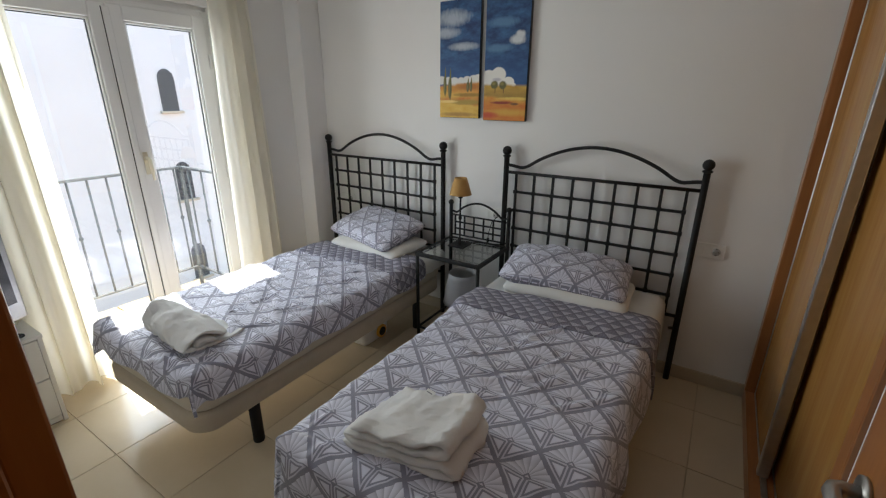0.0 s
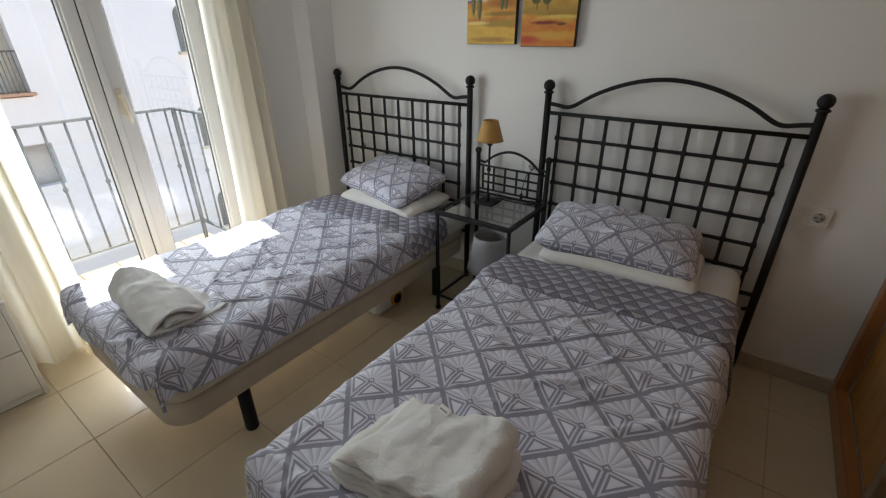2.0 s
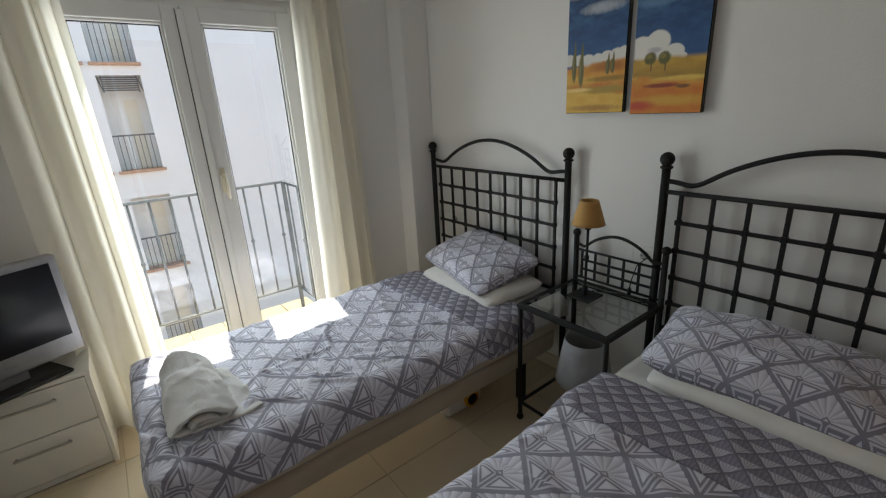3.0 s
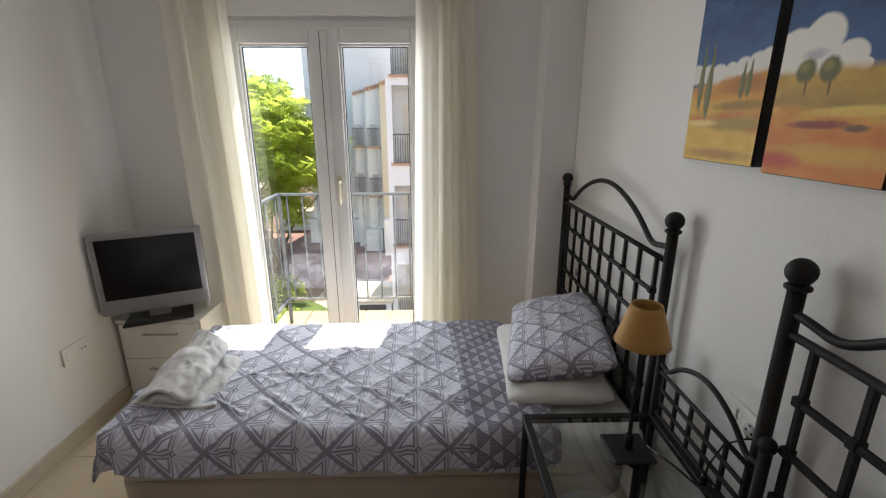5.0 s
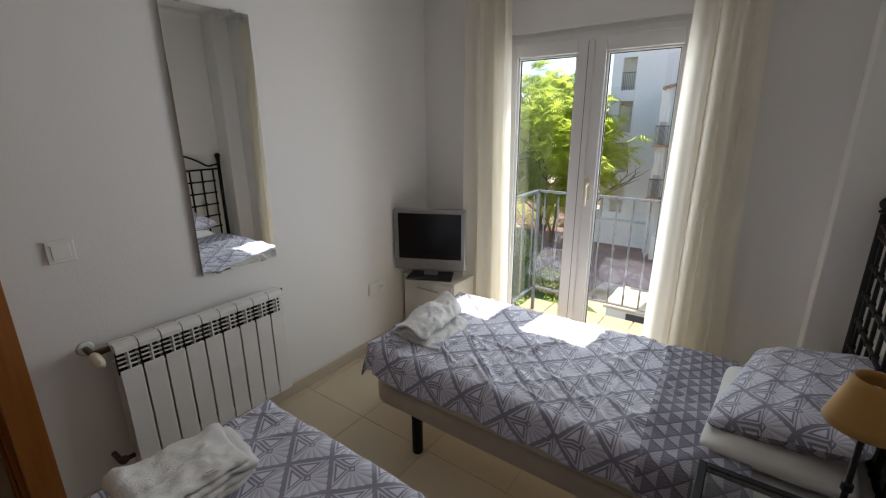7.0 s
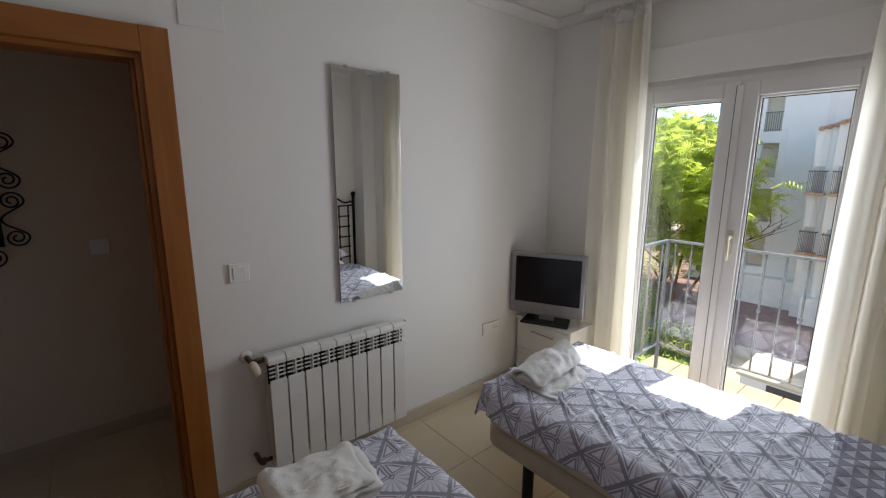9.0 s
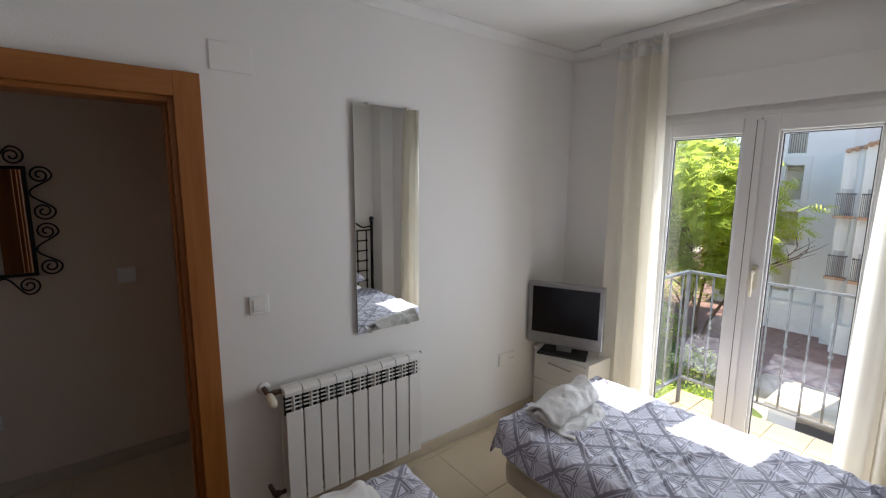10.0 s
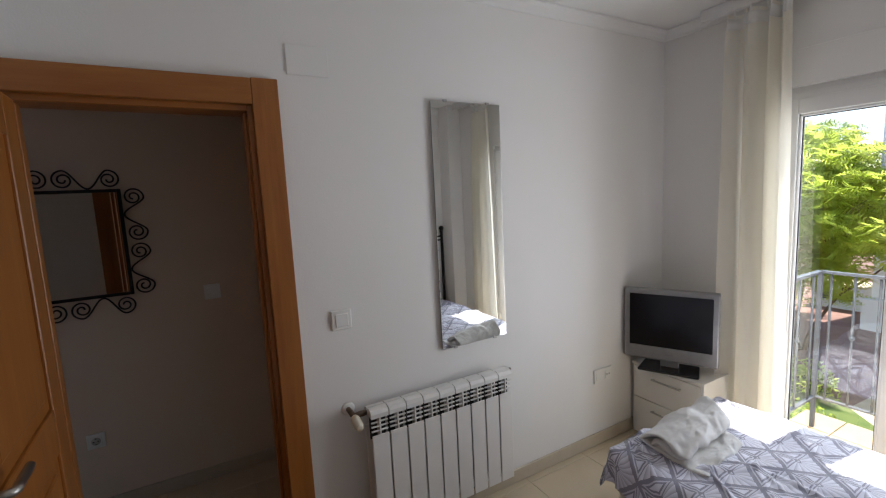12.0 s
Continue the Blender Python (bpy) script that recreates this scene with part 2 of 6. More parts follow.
GREYSHADE = fabric("grey_shade", (0.30, 0.30, 0.31), (0.35, 0.35, 0.36), 600, 0.9, 0.5)
CERAMIC = varied("white_textured_ceramic", (0.55, 0.54, 0.51), (0.68, 0.67, 0.64), 90, 0.5, bump=0.9, grain=120, dist=0.004)
WHITEWOOD = varied("white_laminate", (0.76, 0.75, 0.72), (0.80, 0.79, 0.76), 5, 0.35)
TVSILVER = varied("tv_silver", (0.33, 0.335, 0.345), (0.38, 0.385, 0.395), 20, 0.32, 0.6)
TVSCREEN = plain("tv_screen", (0.008, 0.008, 0.010), 0.16)
TVBLACK = plain("tv_black", (0.012, 0.012, 0.013), 0.25)
ORANGE = plain("orange_plastic", (0.80, 0.42, 0.03), 0.4)
SOCKETSHADE = plain("socket_well_shade", (0.46, 0.45, 0.43), 0.5)
LABELGREY = plain("grey_label", (0.30, 0.30, 0.31), 0.7)

# ---- mesh words ----
def part(name, bm, material, parent=None, label="", smooth=False, solid=0.0):
    """One mesh object from a bmesh, under a thing or a part."""
    me = bpy.data.meshes.new(name)
    bm.normal_update()
    bm.to_mesh(me)
    bm.free()
    me.materials.append(material)
    if smooth:
        for f in me.polygons:
            f.use_smooth = True
    ob = new(name, me)
    ob.parent = parent
    if label:
        ob["label"] = label
    if solid:
        mod = ob.modifiers.new("thickness", "SOLIDIFY")
        mod.thickness, mod.offset = solid, -1.0
    return ob


def thing(name, label, category, at=(0, 0, 0), turn=0.0, group="", kind=""):
    ob = new(name)
    ob.empty_display_size = 0.1
    ob.matrix_basis = pose(*at, 0, 0, turn)
    return tagged(ob, label, category, group, kind)


def structure(name, bm, material, label, category="", smooth=False):
    return tagged(part(name, bm, material, None, "", smooth), label, category or name.split("_")[0], "", "structure")


def box(bm, lo, hi, bevel=0.0, seg=2, m=None):
    r = bmesh.ops.create_cube(bm, size=1.0)
    vs = r["verts"]
    for v in vs:
        for i in range(3):
            v.co[i] = lo[i] + (v.co[i] + 0.5) * (hi[i] - lo[i])
    if m is not None:
        bmesh.ops.transform(bm, matrix=m, verts=vs)
    if bevel:
        es = list({e for v in vs for e in v.link_edges})
        bmesh.ops.bevel(bm, geom=es, offset=bevel, segments=seg, affect="EDGES", profile=0.5)
    return bm


def cube(lo, hi, bevel=0.0, seg=2, m=None):
    return box(bmesh.new(), lo, hi, bevel, seg, m)


def sweep(bm, pts, r, n=10, closed=False, cap=True):
    """A round tube along a polyline; r is a number or one for each point."""
    pts = [Vector(p) for p in pts]
    rs = r if isinstance(r, (list, tuple)) else [r] * len(pts)
    rings, side = [], None
    for i, p in enumerate(pts):
        a, b = pts[i - 1] if (i or closed) else p, pts[(i + 1) % len(pts)] if (i < len(pts) - 1 or closed) else p
        d = (b - a).normalized()
        if side is None:
            side = d.orthogonal().normalized()
        side = (side - d * side.dot(d)).normalized()
        up = d.cross(side)
        rings.append([bm.verts.new(p + (side * math.cos(k * math.tau / n) + up * math.sin(k * math.tau / n)) * rs[i]) for k in range(n)])
    pairs = list(zip(rings, rings[1:])) + ([(rings[-1], rings[0])] if closed else [])
    for a, b in pairs:
        for k in range(n):
            bm.faces.new((a[k], a[(k + 1) % n], b[(k + 1) % n], b[k]))
    if cap and not closed:
        bm.faces.new(rings[0][::-1])
        bm.faces.new(rings[-1])
    return bm


def rod(p, q, r, n=10):
    return sweep(bmesh.new(), [p, q], r, n)


def lathe(bm, profile, n=24, at=(0, 0, 0)):
    """A turned body from (radius, height) pairs round a vertical axis."""
    rings = []
    for r, z in profile:
        rings.append([bm.verts.new((at[0] + max(r, 1e-4) * math.cos(k * math.tau / n), at[1] + max(r, 1e-4) * math.sin(k * math.tau / n), at[2] + z)) for k in range(n)])
    for a, b in zip(rings, rings[1:]):
        for k in range(n):
            bm.faces.new((a[k], a[(k + 1) % n], b[(k + 1) % n], b[k]))
    bm.faces.new(rings[0][::-1])
    bm.faces.new(rings[-1])
    return bm


def ball(bm, c, r, n=14):
    return lathe(bm, [(r * math.sin(k * math.pi / 10), -r * math.cos(k * math.pi / 10)) for k in range(11)], n, c)


def disc_y(bm, c, r, depth, n=24):
    """A short round body whose axis is y."""
    return sweep(bm, [(c[0], c[1], c[2]), (c[0], c[1] + depth, c[2])], r, n)


def sheet(bm, nu, nv, fn, uv=None):
    """A grid of quads from fn(i, j) -> place, with uv(i, j) if given."""
    vs = [[bm.verts.new(fn(i / nu, j / nv)) for j in range(nv + 1)] for i in range(nu + 1)]
    lay = bm.loops.layers.uv.verify() if uv else None
    for i in range(nu):
        for j in range(nv):
            f = bm.faces.new((vs[i][j], vs[i + 1][j], vs[i + 1][j + 1], vs[i][j + 1]))
            if uv:
                for lp, (a, b) in zip(f.loops, ((i, j), (i + 1, j), (i + 1, j + 1), (i, j + 1))):
                    lp[lay].uv = uv(a / nu, b / nv)
    return bm


def fuzz(x, y, z, s, a):
    return a * noise.noise(Vector((x * s, y * s, z * s)))


# ---- the plan ----
W, E, S, N, H = -1.925, 1.29, 4.155, 6.69, 2.56
HALL = 3.13
DX0, DX1, DTOP = 0.550, 1.255, 1.977        # bedroom door's opening
WY0, WY1, WTOP = 4.775, 5.915, 2.035        # balcony door's opening
CY0, CY1, CTOP = 5.14, 6.676, 2.30           # wardrobe's opening
GROUND = -5.8

# walls of the bedroom
bm = bmesh.new()
box(bm, (W - 0.09, N, -0.1), (E + 0.75, N + 0.12, H))
structure("wall_north", bm, WALL, "white painted wall with fine roller texture")
bm = bmesh.new()
box(bm, (W - 0.09, S - 0.13, -0.1), (W, WY0, H))
box(bm, (W - 0.09, WY1, -0.1), (W, N, H))
box(bm, (W - 0.09, WY0, WTOP + 0.10), (W, WY1, H))
structure("wall_west", bm, WALL, "white painted wall round the balcony door")
bm = bmesh.new()
box(bm, (W, S - 0.13, -0.1), (DX0, S, H))
# stops short of the hall's end: an unseen slot added to let light in
box(bm, (DX1, S - 0.13, -0.1), (2.27, S, H))
box(bm, (DX0, S - 0.13, DTOP), (DX1, S, H))
structure("wall_south", bm, WALL, "white painted wall with the bedroom doorway")
bm = bmesh.new()
box(bm, (E, S, -0.1), (E + 0.10, CY0, H))
box(bm, (E, CY1, -0.1), (E + 0.10, N, H))
box(bm, (E, CY0, CTOP), (E + 0.10, CY1, H))
box(bm, (E + 0.65, S, -0.1), (E + 0.75, N, H))
structure("wall_east", bm, WALL, "white painted wall round the built-in wardrobe")
bm = cube((W, 6.495, 0), (-1.765, N, H), 0.004, 1)
structure("wall_pillar", bm, WALL, "white boxed-in corner pillar", "pillar")
structure("ceiling", cube((W - 0.09, HALL - 0.1, H), (E + 1.2, N + 0.12, H + 0.12)), CEIL, "smooth white ceiling")

# cornice strips
def cornice(name, a, b, inward):
    bm = bmesh.new()
    d = Vector(b) - Vector(a)
    prof = [(0.0, -0.058), (0.008, -0.058), (0.012, -0.045), (0.026, -0.022), (0.040, -0.012), (0.046, -0.010), (0.046, 0.0), (0.0, 0.0)]
    ends = []
    for e in (a, b):
        ends.append([bm.verts.new((e[0] + inward[0] * p, e[1] + inward[1] * p, H + z - 0.001)) for p, z in prof])
    k = len(prof)
    for i in range(k):
        bm.faces.new((ends[0][i], ends[0][(i + 1) % k], ends[1][(i + 1) % k], ends[1][i]))
    bm.faces.new(ends[0])
    bm.faces.new(ends[1][::-1])
    bmesh.ops.recalc_face_normals(bm, faces=bm.faces)
    structure(name, bm, CEIL, "thin white plaster cornice moulding", "cornice")

cornice("cornice_south", (W, S, 0), (E, S, 0), (0, 1))
cornice("cornice_west", (W, S, 0), (W, 6.495, 0), (1, 0))
cornice("cornice_north", (-1.765, N, 0), (E, N, 0), (0, -1))
cornice("cornice_east", (E, S, 0), (E, N, 0), (-1, 0))

# skirting
def skirting(name, a, b, n):
    lo = (min(a[0], b[0], a[0] + n[0] * 0.013, b[0] + n[0] * 0.013), min(a[1], b[1], a[1] + n[1] * 0.013, b[1] + n[1] * 0.013), 0.0)
    hi = (max(a[0], b[0], a[0] + n[0] * 0.013, b[0] + n[0] * 0.013), max(a[1], b[1], a[1] + n[1] * 0.013, b[1] + n[1] * 0.013), 0.078)
    structure(name, cube(lo, hi, 0.003, 1), SKIRT, "beige stone skirting", "baseboard")

skirting("baseboard_north", (-1.765, N), (E, N), (0, -1))
skirting("baseboard_south", (W, S), (0.455, S), (0, 1))
skirting("baseboard_west", (W, S), (W, WY0), (1, 0))
skirting("baseboard_west_b", (W, WY1), (W, 6.495), (1, 0))
skirting("baseboard_pillar", (W, 6.495), (-1.752, 6.495), (0, -1))
skirting("baseboard_pillar_b", (-1.765, 6.495), (-1.765, N), (1, 0))
skirting("baseboard_east", (E, S + 0.03), (E, CY0), (-1, 0))

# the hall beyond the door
structure("wall_hall", cube((-1.2, HALL - 0.1, -0.1), (2.5, HALL, H)), HALLWALL_DIMTINT, "white hallway wall, dim warm light tinted into its colour", "wall")
structure("wall_hall_end", cube((-1.3, HALL - 0.1, -0.1), (-1.2, S - 0.13, H)), HALLWALL_DIMTINT, "white end wall of the hallway, dim warm light in its colour", "wall")
structure("wall_hall_far", cube((2.4, HALL, -0.1), (2.5, S - 0.13, H)), HALLWALL_DIMTINT, "white far wall of the hallway, dim warm light in its colour", "wall")
skirting("baseboard_hall", (-1.2, HALL), (2.4, HALL), (0, 1))

# floor: grout bed and tiles
floor = structure("floor", cube((W - 0.09, HALL - 0.1, -0.08), (2.5, N + 0.1, -0.004)), GROUT, "polished cream porcelain tile floor with fine joints")


# ---- balcony door ----
def sash(parent, y0, y1, z0, z1, x, st=0.078):
    """A door leaf: four mitred bars with a stepped inner lip, seal and pane."""
    fr = thing_part("sash", parent)
    bm = bmesh.new()
    for lo, hi in (((x - 0.06, y0, z0), (x, y0 + st, z1)), ((x - 0.06, y1 - st, z0), (x, y1, z1)), ((x - 0.06, y0 + st, z1 - st), (x, y1 - st, z1)), ((x - 0.06, y0 + st, z0), (x, y1 - st, z0 + 0.105))):
        box(bm, lo, hi, 0.006, 2)
    g = 0.012
    for lo, hi in (((x - 0.045, y0 + st, z0 + 0.105), (x - 0.012, y0 + st + g, z1 - st)), ((x - 0.045, y1 - st - g, z0 + 0.105), (x - 0.012, y1 - st, z1 - st)), ((x - 0.045, y0 + st, z1 - st - g), (x - 0.012, y1 - st, z1 - st)), ((x - 0.045, y0 + st, z0 + 0.105), (x - 0.012, y1 - st, z0 + 0.105 + g))):
        box(bm, lo, hi, 0.003, 1)
    part("sash_frame", bm, PVC, fr)
    bm = bmesh.new()
    a0, a1, b0, b1 = y0 + st + g, y1 - st - g, z0 + 0.105 + g, z1 - st - g
    for lo, hi in (((x - 0.034, a0, b0), (x - 0.024, a0 + 0.005, b1)), ((x - 0.034, a1 - 0.005, b0), (x - 0.024, a1, b1)), ((x - 0.034, a0, b1 - 0.005), (x - 0.024, a1, b1)), ((x - 0.034, a0, b0), (x - 0.024, a1, b0 + 0.005))):
        box(bm, lo, hi)
    part("seal", bm, SEALSEAM, fr)
    pane = part("pane", sheet(bmesh.new(), 1, 1, lambda i, j: (x - 0.029, a0 + i * (a1 - a0), b0 + j * (b1 - b0))), GLASS, fr, "clear double glazing")
    pane.visible_shadow = False
    return fr


def thing_part(name, parent):
    ob = new(name)
    ob.empty_display_size = 0.05
    ob.parent = parent
    return ob


bdoor = tagged(thing("door_balcony", "closed white double-leaf balcony door with glass panes", "balcony door"), kind="structure")
bm = bmesh.new()
XF = -1.918
for lo, hi in (((XF - 0.075, WY0, 0.0), (XF - 0.012, WY0 + 0.05, WTOP)), ((XF - 0.075, WY1 - 0.05, 0.0), (XF - 0.012, WY1, WTOP)), ((XF - 0.075, WY0 + 0.05, WTOP - 0.04), (XF - 0.012, WY1 - 0.05, WTOP)), ((XF - 0.075, WY0 + 0.05, 0.0), (XF - 0.012, WY1 - 0.05, 0.03))):
    box(bm, lo, hi, 0.004, 2)
part("door_frame", bm, PVC, bdoor)
MID_Y = 5.343
sash(bdoor, WY0 + 0.035, MID_Y - 0.002, 0.032, WTOP - 0.03, XF)
sash(bdoor, MID_Y + 0.002, WY1 - 0.035, 0.032, WTOP - 0.03, XF)
part("cover_strip", cube((XF, MID_Y - 0.018, 0.05), (XF + 0.012, MID_Y + 0.016, WTOP - 0.05), 0.005, 2), PVC, bdoor)
# dark strip laid on the face stands for the shaded gap between leaves
part("seam", cube((XF + 0.0005, MID_Y - 0.0225, 0.05), (XF + 0.003, MID_Y - 0.0185, WTOP - 0.05)), SEALSEAM, bdoor, "dark strip for the gap between the leaves")
bm = cube((XF, 5.368, 1.10), (XF + 0.008, 5.396, 1.23), 0.004, 2)
hnd = part("handle", bm, IVORY, bdoor, "ivory window handle turned down")
sweep(bm2 := bmesh.new(), [(XF + 0.004, 5.382, 1.195), (XF + 0.035, 5.382, 1.195), (XF + 0.048, 5.382, 1.185), (XF + 0.050, 5.384, 1.15), (XF + 0.046, 5.387, 1.07)], [0.011, 0.010, 0.010, 0.010, 0.007], 10)
part("handle_lever", bm2, IVORY, hnd, "", True)
for z in (0.35, 1.05, 1.75):
    sweep(bm2 := bmesh.new(), [(XF + 0.006, WY1 - 0.04, z - 0.04), (XF + 0.006, WY1 - 0.04, z + 0.04)], 0.008, 10)
    part("hinge", bm2, PVC, bdoor, "", True)
# roller-blind box above the door, slightly proud of the wall
box(bm := bmesh.new(), (W - 0.05, WY0 - 0.02, WTOP + 0.028), (W + 0.012, WY1 + 0.02, 2.245), 0.003, 1)
tagged(part("blind_box", bm, WALL), "white roller blind box cover above the balcony door", "blind box", "", "structure")
box(bm := bmesh.new(), (W - 0.08, WY0, WTOP), (W - 0.02, WY1, WTOP + 0.03))
tagged(part("lintel_trim", bm, PVC), "pale shadow strip under the blind box", "trim", "", "structure")


# ---- bedroom door: frame and open leaf ----
frame_ob = tagged(thing("door_frame_bedroom", "honey-coloured oak door frame with flat architrave", "door frame"), kind="structure")
for y0, y1 in ((S, S + 0.034), (S - 0.164, S - 0.13)):
    part("architrave_side", cube((DX0 - 0.09, y0, 0), (DX0 + 0.004, y1, DTOP + 0.092), 0.003, 2), DOORWOOD, frame_ob)
    part("architrave_side", cube((DX1 - 0.004, y0, 0), (min(DX1 + 0.09, E - 0.002) if y0 > S - 0.05 else DX1 + 0.09, y1, DTOP + 0.092), 0.003, 2), DOORWOOD, frame_ob)
    part("architrave_head", cube((DX0 + 0.004, y0, DTOP - 0.002), (DX1 - 0.004, y1, DTOP + 0.090), 0.003, 2), DOORWOOD_H, frame_ob)
part("jamb", cube((DX0, S - 0.13, 0), (DX0 + 0.022, S, DTOP), 0.002, 1), DOORWOOD, frame_ob)
part("jamb", cube((DX1 - 0.022, S - 0.13, 0), (DX1, S, DTOP), 0.002, 1), DOORWOOD, frame_ob)
part("jamb_head", cube((DX0 + 0.022, S - 0.13, DTOP - 0.022), (DX1 - 0.022, S, DTOP), 0.002, 1), DOORWOOD_H, frame_ob)
part("stop", cube((DX0 + 0.022, S - 0.085, 0), (DX0 + 0.034, S - 0.04, DTOP - 0.022), 0.002, 1), DOORWOOD, frame_ob)
part("stop", cube((DX1 - 0.034, S - 0.085, 0), (DX1 - 0.022, S - 0.04, DTOP - 0.022), 0.002, 1), DOORWOOD, frame_ob)

# leaf, local x from the hinge along its width
leaf = tagged(thing("door_bedroom", "open honey-coloured oak door with raised panels", "door", (DX1 - 0.024, S + 0.004, 0.008), 91.5), kind="structure")
LW = 0.69
bm = bmesh.new()
for lo, hi in (((0, -0.018, 0), (0.11, 0.018, 1.948)), ((LW - 0.11, -0.018, 0), (LW, 0.018, 1.948)), ((0.11, -0.018, 0), (LW - 0.11, 0.018, 0.20)), ((0.11, -0.018, 0.88), (LW - 0.11, 0.018, 1.02)), ((0.11, -0.018, 1.83), (LW - 0.11, 0.018, 1.948))):
    box(bm, lo, hi, 0.003, 1)
part("leaf_frame", bm, DOORWOOD, leaf)
for z0, z1 in ((0.20, 0.88), (1.02, 1.83)):
    bm = cube((0.11, -0.008, z0), (LW - 0.11, 0.008, z1))
    box(bm, (0.15, -0.015, z0 + 0.04), (LW - 0.15, 0.015, z1 - 0.04), 0.010, 2)
    part("panel", bm, DOORWOOD, leaf)
for sgn in (-1, 1):
    bm = bmesh.new()
    sweep(bm, [(LW - 0.06, sgn * 0.018, 1.042), (LW - 0.06, sgn * 0.024, 1.042)], 0.026, 20)
    rose = part("handle_rose", bm, STEEL, leaf, "brushed steel rose", True)
    bm = bmesh.new()
    pts = [(LW - 0.06, sgn * 0.020, 1.042), (LW - 0.06, sgn * 0.042, 1.042), (LW - 0.064, sgn * 0.051, 1.042), (LW - 0.073, sgn * 0.055, 1.042), (LW - 0.170, sgn * 0.055, 1.042)]
    sweep(bm, pts, 0.0105, 14)
    part("handle_lever", bm, STEEL, rose, "brushed steel lever handle", True)


# ---- built-in wardrobe ----
wr = thing("wardrobe", "built-in wardrobe with two sliding beech doors and aluminium profiles", "wardrobe", (E, CY0, 0))
LY = CY1 - CY0
part("frame_post", cube((-0.012, LY - 0.062, 0.082), (0.10, LY, CTOP), 0.003, 1), CLOSETFRAME, wr)
part("frame_post", cube((-0.012, 0.0, 0.08), (0.10, 0.05, CTOP), 0.003, 1), CLOSETFRAME, wr)
part("frame_head", cube((-0.012, 0.05, CTOP - 0.07), (0.10, LY - 0.062, CTOP), 0.003, 1), CLOSETSILL, wr)
part("sill", cube((-0.008, 0.05, 0.0), (0.14, LY, 0.081), 0.003, 1), CLOSETSILL, wr)
for x in (0.030, 0.075):
    part("track", cube((x, 0.05, 0.082), (x + 0.022, LY - 0.062, 0.090), 0.002, 1), ALU, wr)
def sliding(x, y0, y1):
    d = thing_part("sliding_door", wr)
    part("door_panel", cube((x, y0 + 0.03, 0.092), (x + 0.016, y1 - 0.012, CTOP - 0.072)), CLOSETWOOD, d)
    part("profile", cube((x - 0.018, y0, 0.092), (x + 0.022, y0 + 0.036, CTOP - 0.072), 0.004, 2), ALU, d, "satin aluminium edge profile")
    part("profile", cube((x - 0.004, y1 - 0.012, 0.092), (x + 0.020, y1, CTOP - 0.072), 0.002, 1), ALU, d)
sliding(0.035, 0.83, LY - 0.063)
sliding(0.080, 0.05, 0.93)
part("back_panel", cube((0.60, 0.0, 0.0), (0.62, LY, CTOP)), CLOSETWOOD, wr)


# ---- beds ----
def fold(u, half, r):
    a = abs(u) - (half - r)
    if a <= 0:
        return u, 0.0
    q = r * math.pi / 2
    if a < q:
        return math.copysign(half - r + r * math.sin(a / r), u), r * (1 - math.cos(a / r))
    return math.copysign(half, u), r + a - q


def cushion(x0, x1, y0, y1, z0, z1, r, e):
    """An upholstered slab: corners rounded in plan by r, top and bottom edges by e."""
    bm = bmesh.new()
    rings = []
    for k in range(11):
        a = -math.pi / 2 + k * math.pi / 10
        inset, z = e * (1 - math.cos(a)), (z0 + e if a < 0 else z1 - e) + e * math.sin(a)
        ring = []
        for cx, cy, q in ((x1 - r, y0 + r, -90), (x1 - r, y1 - r, 0), (x0 + r, y1 - r, 90), (x0 + r, y0 + r, 180)):
            for n in range(9):
                w = radians(q + n * 11.25)
                ring.append(bm.verts.new((cx + (r - inset) * math.cos(w), cy + (r - inset) * math.sin(w), z)))
        rings.append(ring)
    m = len(rings[0])
    for a, b in zip(rings, rings[1:]):
        for k in range(m):
            bm.faces.new((a[k], a[(k + 1) % m], b[(k + 1) % m], b[k]))
    bm.faces.new(rings[0][::-1])
    bm.faces.new(rings[-1])
    return bm


